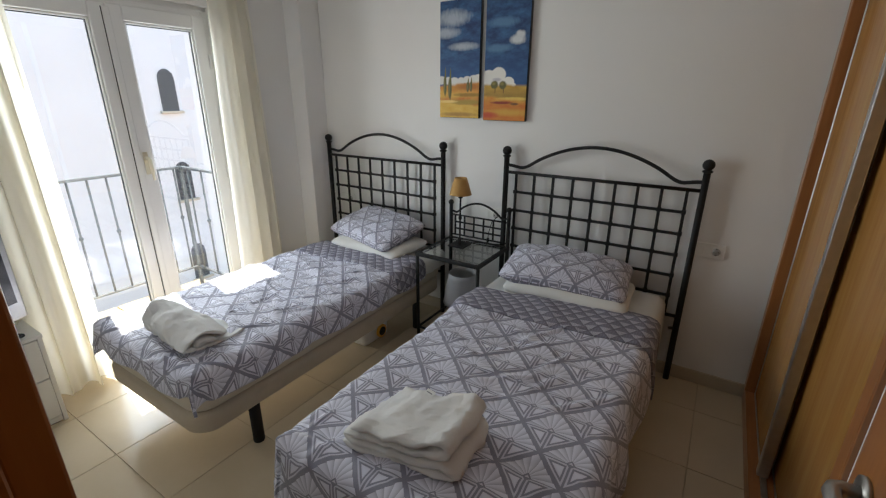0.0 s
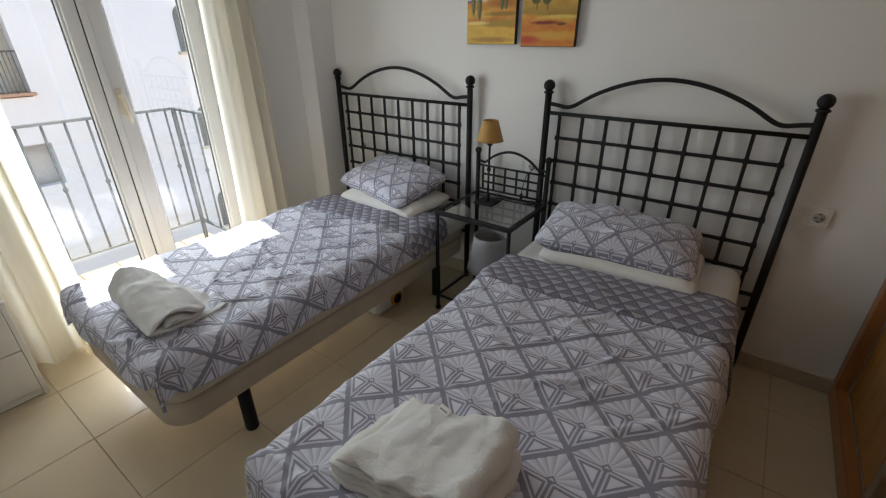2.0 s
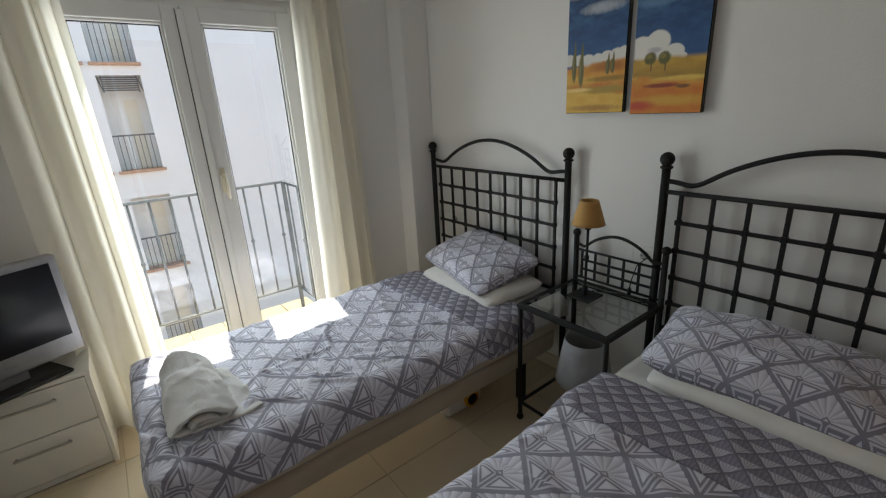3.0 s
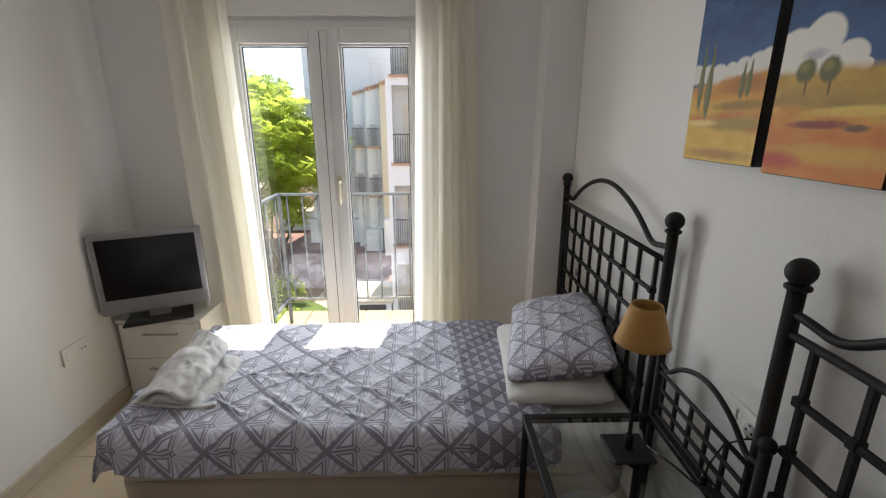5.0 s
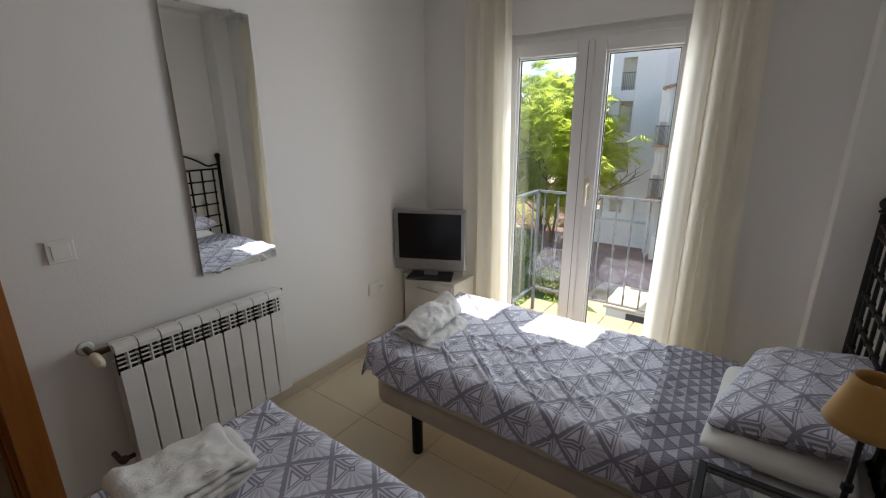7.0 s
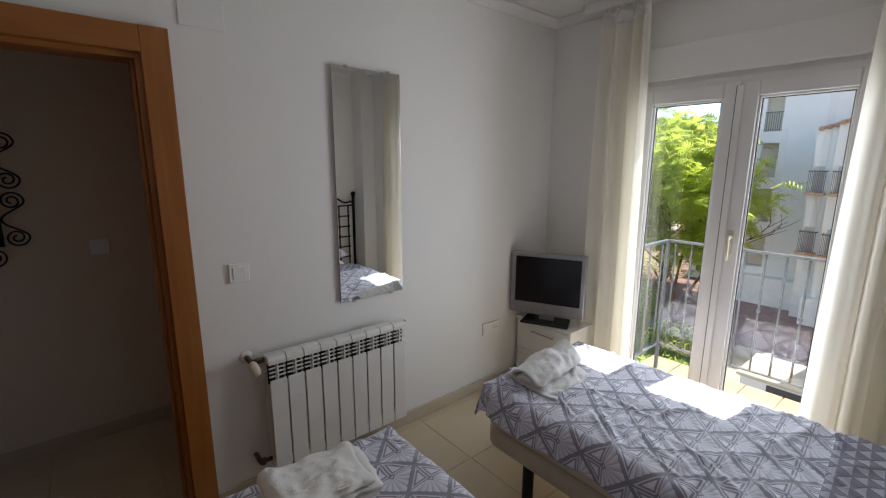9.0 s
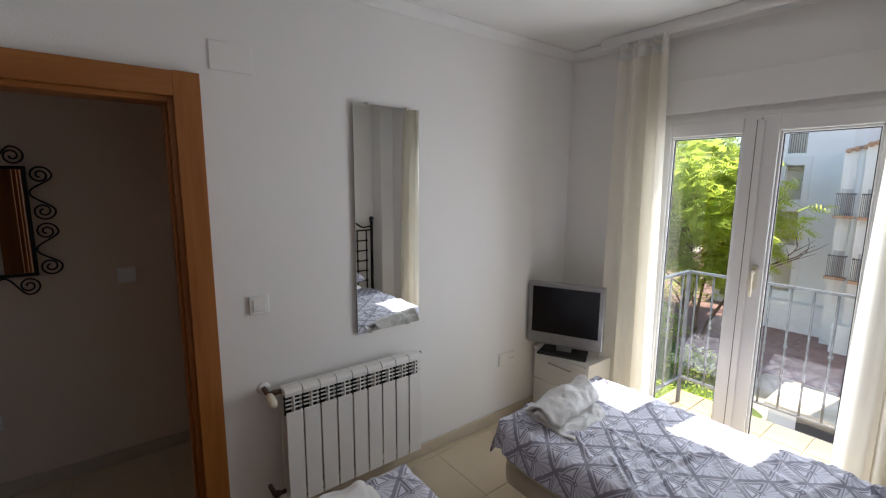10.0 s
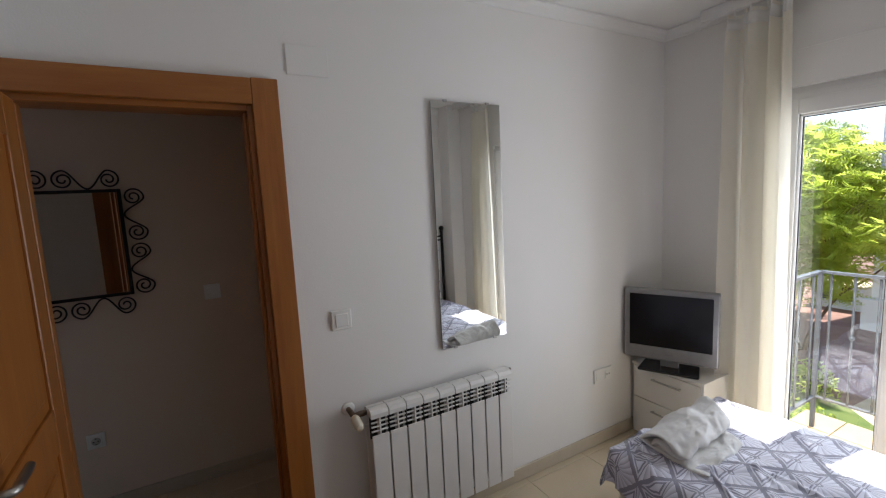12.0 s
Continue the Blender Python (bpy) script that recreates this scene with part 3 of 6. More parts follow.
def bed(name, label, at, hang, shear, seed, sheet_hang, creases, fold_back, w=0.90, sharp=0.012):
    """A single bed on black legs: base, mattress, sheet, printed duvet folded back at the head. Local x across, y from foot to head."""
    bd = thing(name, label, "bed", at)
    l = 1.83
    bm = cushion(-w / 2 + 0.01, w / 2 - 0.01, 0.0, l, 0.212, 0.318, 0.10, 0.026)
    part("base", bm, BASECLOTH, bd, "beige upholstered bed base", True)
    bm = cushion(-w / 2, w / 2, 0.0, l, 0.319, 0.50, 0.10, 0.040)
    part("mattress", bm, MATTRESS, bd, "beige mattress", True)
    for x in (-w / 2 + 0.06, w / 2 - 0.05):
        for y in (0.27, l - 0.28):
            bm = lathe(bmesh.new(), [(0.024, 0), (0.026, 0.004), (0.026, 0.232), (0.024, 0.236)], 16, (x, y, 0))
            part("leg", bm, IRON, bd, "black round leg", True)
    # fitted sheet at the head, hanging on both sides
    def sh(i, j):
        u = -w / 2 - 0.12 + i * (w + 0.12 + sheet_hang)
        x, d = fold(u, w / 2 + 0.012, 0.05)
        y = 1.28 + j * (l - 1.28 + 0.01)
        rip = 0.012 * math.sin(y * 31 + seed) * min(1.0, d * 6) + fuzz(x, y, seed, 6, 0.006)
        return (x + math.copysign(rip, u) * (d > 0.03), y, 0.508 - d * 0.95 + fuzz(x, y, seed + 3, 9, 0.005))
    part("sheet", sheet(bmesh.new(), 60, 30, sh), SHEET, bd, "white sheet hanging over the side", True, 0.004)
    # duvet
    dl, dr, df, ln = hang
    half, r = w / 2 + 0.022, 0.055
    rc = 0.10 if dl < 0.17 else 0.05
    U0, U1, V0 = -half - dl, half + dr, -df
    rng = random.Random(int(seed * 10))
    lines = []
    for _ in range(creases):
        an = rng.gauss(0.55, 0.45)
        lines.append((rng.uniform(U0, U1), rng.uniform(-0.1, ln - 0.2), math.cos(an), math.sin(an), rng.uniform(0.07, 0.28), rng.uniform(0.007, 0.016), rng.uniform(0.004, sharp), rng.uniform(-1.5, 1.5)))
    def crease(u, v):
        h = 0.0
        for cx, cy, ca, sa, lg, wd, ht, bend in lines:
            p, q = (u - cx) * ca + (v - cy) * sa, (v - cy) * ca - (u - cx) * sa
            if abs(p) < lg:
                q -= bend * (p * p - lg * lg * 0.3)
                if abs(q) < 4 * wd:
                    h += ht * (1 - (p / lg) ** 2) * (math.exp(-(q / wd) ** 2) - 0.45 * math.exp(-((q - 2 * wd) / wd) ** 2))
        return h
    def at_uv(u, v, lift=0.0):
        x, du = fold(u, half, r)
        vv = l / 2 - v if v < l / 2 else 0.0
        if v < l / 2:
            yy, dv = fold(vv, l / 2 + 0.022, r)
            y = l / 2 - yy
        else:
            y, dv = v, 0.0
        z = 0.524 - max(du, dv) - 0.30 * min(du, dv)
        ex, ey = abs(x) - (half - rc), (-0.022 + rc) - y
        if ex > 0 and ey > 0:
            q = math.hypot(ex, ey)
            lim = rc + (0.10 if rc > 0.07 else 0.28) * min(du, dv) + 0.012 * math.sin(math.atan2(ey, ex) * 9 + seed) * min(1.0, max(du, dv) * 8)
            if q > lim:
                x = math.copysign(half - rc + ex * lim / q, u)
                y = rc - 0.022 - ey * lim / q
        h = max(0.0, (v / ln)) ** 2
        y += shear * x * h
        k = min(1.0, max(du, dv) * 5)
        wave = 0.016 * k * math.sin((v if du > dv else u) * 17 + seed * 2 + 1.7 * math.sin(v * 5 + seed))
        if du > dv:
            x += math.copysign(wave + 0.02 * k, u)
        elif dv > 0:
            y -= wave + 0.02 * k
        top = 1.0 - k
        z += (0.3 + 0.7 * top) * crease(u, v)
        z += top * (fuzz(x, y, seed, 3.2, 0.016) + fuzz(x, y, seed + 5, 9, 0.007) + 0.006 * max(0.0, math.sin(x * 9 + y * 21 + 3 * noise.noise(Vector((x * 3, y * 3, seed)))) - 0.75) * 4)
        z += k * fuzz(u, v, seed + 9, 7, 0.008)
        return (x, y, z + lift + top * 0.004)
    def cover(i, j):
        return at_uv(U0 + i * (U1 - U0), V0 + j * (ln - V0))
    def cover_uv(i, j):
        return (U0 + i * (U1 - U0) + 2.0, V0 + j * (ln - V0) + 2.0)
    part("duvet", sheet(bmesh.new(), 150, 200, cover, cover_uv), DUVET, bd, "duvet in grey and lilac geometric print", True, 0.012)
    b0 = ln - fold_back
    def fb(i, j):
        p = at_uv(U0 + 0.012 + i * (U1 - U0 - 0.024), b0 + j * (ln + 0.004 - b0), 0.006 + 0.008 * math.sin(math.pi * min(1, j * 1.0)))
        x, du = fold(U0 + i * (U1 - U0), half, r)
        return (p[0] + math.copysign(0.008, x) * (du > 0.01), p[1], p[2])
    part("duvet_fold", sheet(bmesh.new(), 90, 22, fb, lambda i, j: (U0 + i * (U1 - U0) + 2.0, b0 + j * (ln - b0) + 2.0)), REVERSE, bd, "duvet edge folded back, small dark triangle print", True, 0.010)
    return bd


bed("single_bed", "single bed with a grey geometric duvet beside the balcony door", (-1.035, 4.79, 0), (0.14, 0.11, 0.10, 1.51), 0.09, 1.3, 0.10, 74, 0.29, 0.84)
bed("single_bed", "single bed with a grey geometric duvet beside the wardrobe", (0.37, 4.79, 0), (0.22, 0.24, 0.26, 1.42), 0.17, 4.1, 0.30, 36, 0.29, 0.90, 0.009)


def headboard(at):
    """Black iron headboard: two posts with balls, an arched rod and a square lattice between rails."""
    hb = thing("headboard", "black wrought iron headboard with a square lattice and arched top", "headboard", at, 0, "headboards of the two beds")
    w = 1.078
    for x in (0.0, w):
        bm = sweep(bmesh.new(), [(x, 0, 0), (x, 0, 1.205)], 0.0165, 14)
        post = part("post", bm, IRON, hb, "", True)
        part("ball_finial", ball(lathe(bmesh.new(), [(0.018, 1.196), (0.024, 1.200), (0.024, 1.206), (0.018, 1.21)], 16, (x, 0, 0)), (x, 0, 1.235), 0.028), IRON, post, "", True)
    pts = []
    for k in range(61):
        s = k / 60
        c = min(s, 1 - s) / 0.5
        e = min(1.0, max(0.0, (c - 0.16) / 0.84))
        z = 1.150 + 0.135 * (math.sin(e * math.pi / 2) ** 1.0) * (1 - math.exp(-6 * e)) - 0.014 * math.exp(-((c - 0.22) / 0.12) ** 2)
        pts.append((s * w, 0, z))
    part("arched_rod", sweep(bmesh.new(), pts, 0.0095, 12), IRON, hb, "", True)
    for z in (1.105, 0.40):
        part("rail", rod((0, 0, z), (w, 0, z), 0.0095, 12), IRON, hb, "", True)
    step = (w - 0.14) / 8
    for i in range(9):
        x = 0.07 + i * step
        part("lattice_upright", cube((x - 0.0075, -0.0065, 0.40), (x + 0.0075, 0.0065, 1.110), 0.002, 1), IRON, hb)
    for j in range(1, 6):
        z = 1.105 - j * (0.705 / 6)
        bm = cube((0.07, -0.013, z - 0.0075), (w - 0.07, -0.0005, z + 0.0075), 0.002, 1)
        for i in range(9):
            x = 0.07 + i * step
            box(bm, (x - 0.011, -0.016, z - 0.011), (x + 0.011, 0.009, z + 0.011), 0.003, 1)
        part("lattice_bar", bm, IRON, hb)
    for x in (0.0, w):
        bm = sweep(bmesh.new(), [(x, 0, 0.33), (x + (0.035 if x == 0 else -0.035), -0.02, 0.33)], 0.009, 8)
        part("bed_bracket", bm, IRON, hb, "", True)
    return hb


hb1 = headboard((-1.716, 6.643, 0))
hb2 = copy_thing(hb1, pose(-0.171, 6.643, 0))


def pillow(name, label, size, mat, m, seed, full=0.44):
    """A stuffed pillow with pulled corners and creases; both faces share one seam."""
    w, d, h = size
    bm = bmesh.new()
    lay = bm.loops.layers.uv.verify()
    n = 44
    for sgn in (1, -1):
        vs = []
        for i in range(n + 1):
            row = []
            for j in range(n + 1):
                a, b = i / n * 2 - 1, j / n * 2 - 1
                e = (max(0.0, 1 - abs(a) ** 2.6) * max(0.0, 1 - abs(b) ** 2.6)) ** full
                pull = 1 - 0.07 * (1 - abs(b) ** 2) * abs(a) ** 3
                pull2 = 1 - 0.09 * (1 - abs(a) ** 2) * abs(b) ** 3
                cr = fuzz(a * 2, b * 2, seed + sgn, 1.6, 0.20) + fuzz(a, b, seed - sgn, 7, 0.05) - 0.30 * max(0.0, 0.16 - abs(noise.noise(Vector((a * 1.7 + 0.6 * b, b * 2.3, seed)))))
                pull *= 1 - 0.10 * (a * b) ** 4
                pull2 *= 1 - 0.10 * (a * b) ** 4
                row.append(bm.verts.new((w / 2 * a * pull, d / 2 * b * pull2, sgn * h / 2 * e * (1 + cr))))
            vs.append(row)
        for i in range(n):
            for j in range(n):
                q = [(i, j), (i + 1, j), (i + 1, j + 1), (i, j + 1)]
                if sgn < 0:
                    q.reverse()
                f = bm.faces.new([vs[a][b] for a, b in q])
                f.material_index = 1 if sgn < 0 and mat is DUVET else 0
                for lp, (a, b) in zip(f.loops, q):
                    lp[lay].uv = (1.2 * w * a / n + 2.03, 1.2 * d * b / n + 2.05)
    bmesh.ops.remove_doubles(bm, verts=bm.verts, dist=0.0004)
    ob = part(name, bm, mat, None, "", True)
    if mat is DUVET:
        ob.data.materials.append(REVERSE)
    ob.matrix_basis = m
    return tagged(ob, label, "pillow")


pillow("pillow", "plain white pillow under the printed one", (0.66, 0.42, 0.11), SHEET, pose(-1.03, 6.40, 0.553, 3, 0, -4), 2)
pillow("pillow", "pillow in grey geometric print leaning on the headboard", (0.70, 0.44, 0.165), DUVET, pose(-1.09, 6.45, 0.645, 15, 2, -12), 6, 0.52)
pillow("pillow", "plain white pillow under the printed one", (0.70, 0.40, 0.11), SHEET, pose(0.36, 6.38, 0.55, 3, 0, 3), 9)
pillow("pillow", "pillow in grey geometric print leaning on the headboard", (0.72, 0.43, 0.19), DUVET, pose(0.325, 6.42, 0.622, 9, 2, 6), 12, 0.56)


# ---- towels ----
def along(pts, n):
    """n + 1 places at even steps along a smooth line through pts."""
    fine = []
    for k in range(len(pts) - 1):
        a, b, c, d = (Vector(pts[max(0, min(len(pts) - 1, k + o))]) for o in (-1, 0, 1, 2))
        for q in range(12):
            t = q / 12
            fine.append(0.5 * (2 * b + (c - a) * t + (2 * a - 5 * b + 4 * c - d) * t * t + (3 * b - a - 3 * c + d) * t ** 3))
    fine.append(Vector(pts[-1]))
    run = [0.0]
    for p, q in zip(fine, fine[1:]):
        run.append(run[-1] + (q - p).length)
    out, k = [], 0
    for i in range(n + 1):
        want = run[-1] * i / n
        while k < len(run) - 2 and run[k + 1] < want:
            k += 1
        out.append(fine[k].lerp(fine[k + 1], (want - run[k]) / max(1e-9, run[k + 1] - run[k])))
    return out


def folded_cloth(pts, thick, half, seed, shape, n=64, m=30):
    """Thick cloth lying along the line pts (across, up), drawn out to both sides of it by half; shape(a, p) moves a place."""
    line = along(pts, n)
    bm = bmesh.new()
    rings = []
    for i in range(m + 1):
        a = i / m * 2 - 1
        edge = (1 - abs(a) ** 9) ** 0.5
        up, down = [], []
        for k, p in enumerate(line):
            d = (line[min(n, k + 1)] - line[max(0, k - 1)]).normalized()
            nrm = Vector((-d.y, d.x))
            end = min(1.0, min(k, n - k) / 2.0 + 0.35)
            w = thick / 2 * end * (0.30 + 0.70 * edge)
            for side, lst in ((1, up), (-1, down)):
                q = p + nrm * w * side
                v = Vector((q.x, a * half * (1 + 0.05 * noise.noise(Vector((q.x * 9, q.y * 30, seed + a))) ), q.y))
                v += Vector((fuzz(v.x, v.y, v.z + seed, 9, 0.016), fuzz(v.x, v.y, v.z + seed + 7, 12, 0.018), fuzz(v.x, v.y, v.z * 2 + seed + 3, 10, 0.020)))
                v += Vector((fuzz(v.x, v.y, v.z + seed, 34, 0.007), fuzz(v.x, v.y, v.z + seed + 2, 34, 0.006), fuzz(v.x, v.y, v.z + seed, 30, 0.007)))
                v.z += 0.010 * max(0.0, 0.35 - abs(noise.noise(Vector((v.x * 6 + v.y * 5, v.y * 9 - v.x * 3, seed))))) + fuzz(v.x, v.y, v.z + seed, 130, 0.0030)
                v = Vector(shape(a, v))
                v.z = max(0.001, v.z)
                lst.append(bm.verts.new(v))
        rings.append(up + down[::-1])
    c = len(rings[0])
    for p, q in zip(rings, rings[1:]):
        for k in range(c):
            bm.faces.new((p[k], p[(k + 1) % c], q[(k + 1) % c], q[k]))
    half_c = c // 2
    for ring, flip in ((rings[0], True), (rings[-1], False)):
        for k in range(half_c - 1):
            f = (ring[k], ring[k + 1], ring[c - 2 - k], ring[c - 1 - k])
            bm.faces.new(f[::-1] if flip else f)
    bmesh.ops.recalc_face_normals(bm, faces=bm.faces)
    return bm


# folded in four, the folds to one side, the open edges thinner
tw = thing("folded_towel", "folded white terry towel with a care label on the bed", "towel", (0.310, 5.005, 0.524), 4)
def slump(a, v):
    k = (v.x + 0.2) / 0.4
    return (v.x + 0.03 * a * (1 - k), v.y + 0.02 * k * k, v.z * (0.62 + 0.42 * k + 0.10 * max(0.0, a) * (1 - k)))
fold_line = [(-0.165, 0.088), (-0.06, 0.094), (0.08, 0.100), (0.150, 0.104), (0.178, 0.092), (0.168, 0.074), (0.10, 0.068), (-0.08, 0.064), (-0.160, 0.060), (-0.188, 0.050), (-0.170, 0.036), (-0.06, 0.036), (0.10, 0.040), (0.170, 0.043), (0.196, 0.030), (0.176, 0.016), (0.08, 0.014), (-0.10, 0.013), (-0.19, 0.013)]
part("towel_cloth", folded_cloth(fold_line, 0.028, 0.128, 3.0, slump, 130, 56), TOWEL, tw, "", True)
bm = cube((-0.020, -0.011, 0.0), (0.020, 0.011, 0.0022), 0.001, 1, pose(-0.02, 0.112, 0.093, 14, 0, -14))
part("care_label", bm, PLASTIC, tw, "small white care label")
bm = cube((-0.013, -0.004, 0.0022), (0.013, 0.0, 0.0028), 0.0, 1, pose(-0.02, 0.112, 0.093, 14, 0, -14))
part("label_print", bm, LABELGREY, tw)
tw.scale = (0.90, 0.94, 1.12)

# one flap flat on the bed, the rest rolled over it
tw2 = thing("folded_towel", "white terry towel rolled over its own flap on the bed", "towel", (-0.925, 4.955, 0.524), -92)
def roll_shape(a, v):
    # a runs along the roll: the raised end at one side, the open end at the other
    k = 0.5 - 0.5 * a
    flap = max(0.0, -v.x - 0.05)
    return (v.x * (0.86 + 0.22 * (1 - k)) - 0.02 * (1 - k), v.y - 0.35 * flap * (0.5 - k) + 0.02 * v.z, v.z * (0.86 + 0.50 * k * k) + 0.012 * math.sin(a * 4 + 1) * (v.z > 0.05))
roll_line = [(-0.150, 0.012), (-0.08, 0.013), (0.0, 0.014), (0.06, 0.017), (0.098, 0.034), (0.100, 0.062), (0.066, 0.090), (0.015, 0.100), (-0.040, 0.086), (-0.066, 0.056), (-0.040, 0.036), (0.005, 0.040), (0.048, 0.050), (0.052, 0.066), (0.018, 0.074), (-0.020, 0.064)]
part("towel_cloth", folded_cloth(roll_line, 0.022, 0.180, 9.0, roll_shape, 120, 64), TOWEL, tw2, "", True)


# ---- nightstand with lamps ----
ns = thing("nightstand", "black iron nightstand with a glass top and lattice back", "nightstand", (-0.553, 6.21, 0))
NW, ND, NH = 0.43, 0.405, 0.625
for x in (0.0, NW):
    leg = part("leg", sweep(bmesh.new(), [(x, 0, 0.02), (x, 0, NH - 0.01)], 0.0105, 12), IRON, ns, "", True)
    part("ball_foot", ball(bmesh.new(), (x, 0, 0.0165), 0.0165), IRON, leg, "", True)
    bm = sweep(bmesh.new(), [(x, ND, 0), (x, ND, 0.855)], 0.0125, 12)
    post = part("back_post", bm, IRON, ns, "", True)
    part("ball_finial", ball(bmesh.new(), (x, ND, 0.868), 0.019), IRON, post, "", True)
bm = bmesh.new()
for lo, hi in (((-0.012, -0.012, NH - 0.022), (NW + 0.012, 0.012, NH)), ((-0.012, ND - 0.012, NH - 0.022), (NW + 0.012, ND + 0.012, NH)), ((-0.012, 0.012, NH - 0.022), (0.012, ND - 0.012, NH)), ((NW - 0.012, 0.012, NH - 0.022), (NW + 0.012, ND - 0.012, NH))):
    box(bm, lo, hi, 0.003, 1)
part("top_frame", bm, IRON, ns)
part("glass_top", sheet(bmesh.new(), 1, 1, lambda i, j: (0.012 + i * (NW - 0.024), 0.012 + j * (ND - 0.024), NH - 0.003)), TABLEGLASS, ns, "clear glass top").visible_shadow = False
for a, b in (((0, 0), (NW, 0)), ((0, ND), (NW, ND)), ((0, 0), (0, ND)), ((NW, 0), (NW, ND))):
    part("stretcher", rod((a[0], a[1], 0.10), (b[0], b[1], 0.10), 0.008, 8), IRON, ns, "", True)
pts = []
for k in range(41):
    s = k / 40
    c = min(s, 1 - s) / 0.5
    e = min(1.0, max(0.0, (c - 0.2) / 0.8))
    pts.append((s * NW, ND, 0.810 + 0.072 * math.sin(e * math.pi / 2) - 0.008 * math.exp(-((c - 0.26) / 0.12) ** 2)))
part("arched_rod", sweep(bmesh.new(), pts, 0.007, 10), IRON, ns, "", True)
for z in (0.785, 0.645):
    part("rail", rod((0, ND, z), (NW, ND, z), 0.006, 8), IRON, ns, "", True)
for i in range(6):
    x = 0.035 + i * (NW - 0.07) / 5
    part("lattice_upright", cube((x - 0.005, ND - 0.005, 0.645), (x + 0.005, ND + 0.005, 0.785), 0.001, 1), IRON, ns)
for z in (0.738, 0.692):
    part("lattice_bar", cube((0.035, ND - 0.010, z - 0.005), (NW - 0.035, ND - 0.001, z + 0.005), 0.001, 1), IRON, ns)

lamp = thing("table_lamp", "small table lamp with an amber shade on a black iron stem", "lamp", (-0.395, 6.465, 0.626))
part("foot", cube((-0.055, -0.055, 0), (0.055, 0.055, 0.010), 0.003, 1), IRON, lamp, "square black foot")
bm = sweep(bmesh.new(), [(0, 0, 0.008), (0, 0, 0.33)], 0.0055, 10)
lathe(bm, [(0.007, 0.008), (0.011, 0.012), (0.011, 0.05), (0.007, 0.055)], 12)
lathe(bm, [(0.006, 0.175), (0.010, 0.180), (0.010, 0.195), (0.006, 0.20)], 12)
lathe(bm, [(0.010, 0.315), (0.016, 0.325), (0.016, 0.365), (0.012, 0.375)], 14)
part("stem", bm, IRON, lamp, "", True)
bm = bmesh.new()
sheet(bm, 40, 6, lambda i, j: ((0.066 - 0.030 * j) * math.cos(i * math.tau), (0.066 - 0.030 * j) * math.sin(i * math.tau), 0.340 + 0.105 * j))
bmesh.ops.remove_doubles(bm, verts=bm.verts, dist=0.0002)
part("shade", bm, AMBER, lamp, "amber fabric cone shade", True, 0.0025)
part("bulb_holder", lathe(bmesh.new(), [(0.012, 0.36), (0.014, 0.40), (0.010, 0.425)], 12), PLASTIC, lamp, "", True)

lamp.scale = (1.07, 1.07, 1.0)
lamp2 = thing("table_lamp", "grey-shaded lamp with a white textured ceramic base on the floor", "lamp", (-0.29, 6.33, 0.0))
part("base", lathe(bmesh.new(), [(0.055, 0), (0.062, 0.01), (0.070, 0.07), (0.074, 0.14), (0.066, 0.21), (0.045, 0.27), (0.022, 0.30), (0.018, 0.33)], 26), CERAMIC, lamp2, "white textured ceramic body", True)
bm = bmesh.new()
sheet(bm, 40, 6, lambda i, j: ((0.122 - 0.035 * j) * math.cos(i * math.tau), (0.122 - 0.035 * j) * math.sin(i * math.tau), 0.305 + 0.20 * j))
bmesh.ops.remove_doubles(bm, verts=bm.verts, dist=0.0002)
part("shade", bm, GREYSHADE, lamp2, "grey fabric drum shade", True, 0.003)

cable = [(-0.395, 6.52, 0.638), (-0.33, 6.56, 0.633), (-0.24, 6.59, 0.632), (-0.16, 6.628, 0.63), (-0.115, 6.63, 0.52), (-0.11, 6.62, 0.38), (-0.12, 6.60, 0.2)]
ob = part("lamp_cable", sweep(bmesh.new(), cable, 0.0028, 6), TVBLACK, None, "", True)
tagged(ob, "thin black lamp cable running off the nightstand", "cable")
cable = [(-0.215, 6.675, 0.805), (-0.225, 6.655, 0.80), (-0.245, 6.62, 0.77), (-0.255, 6.600, 0.70), (-0.258, 6.598, 0.665)]
bm = sweep(bmesh.new(), cable, 0.0025, 6)
box(bm, (-0.264, 6.590, 0.635), (-0.250, 6.604, 0.668), 0.003, 1)
tagged(part("lamp_cord_switch", bm, TVBLACK, None, "", True), "thin black cord with an inline switch hanging from the socket", "cable")


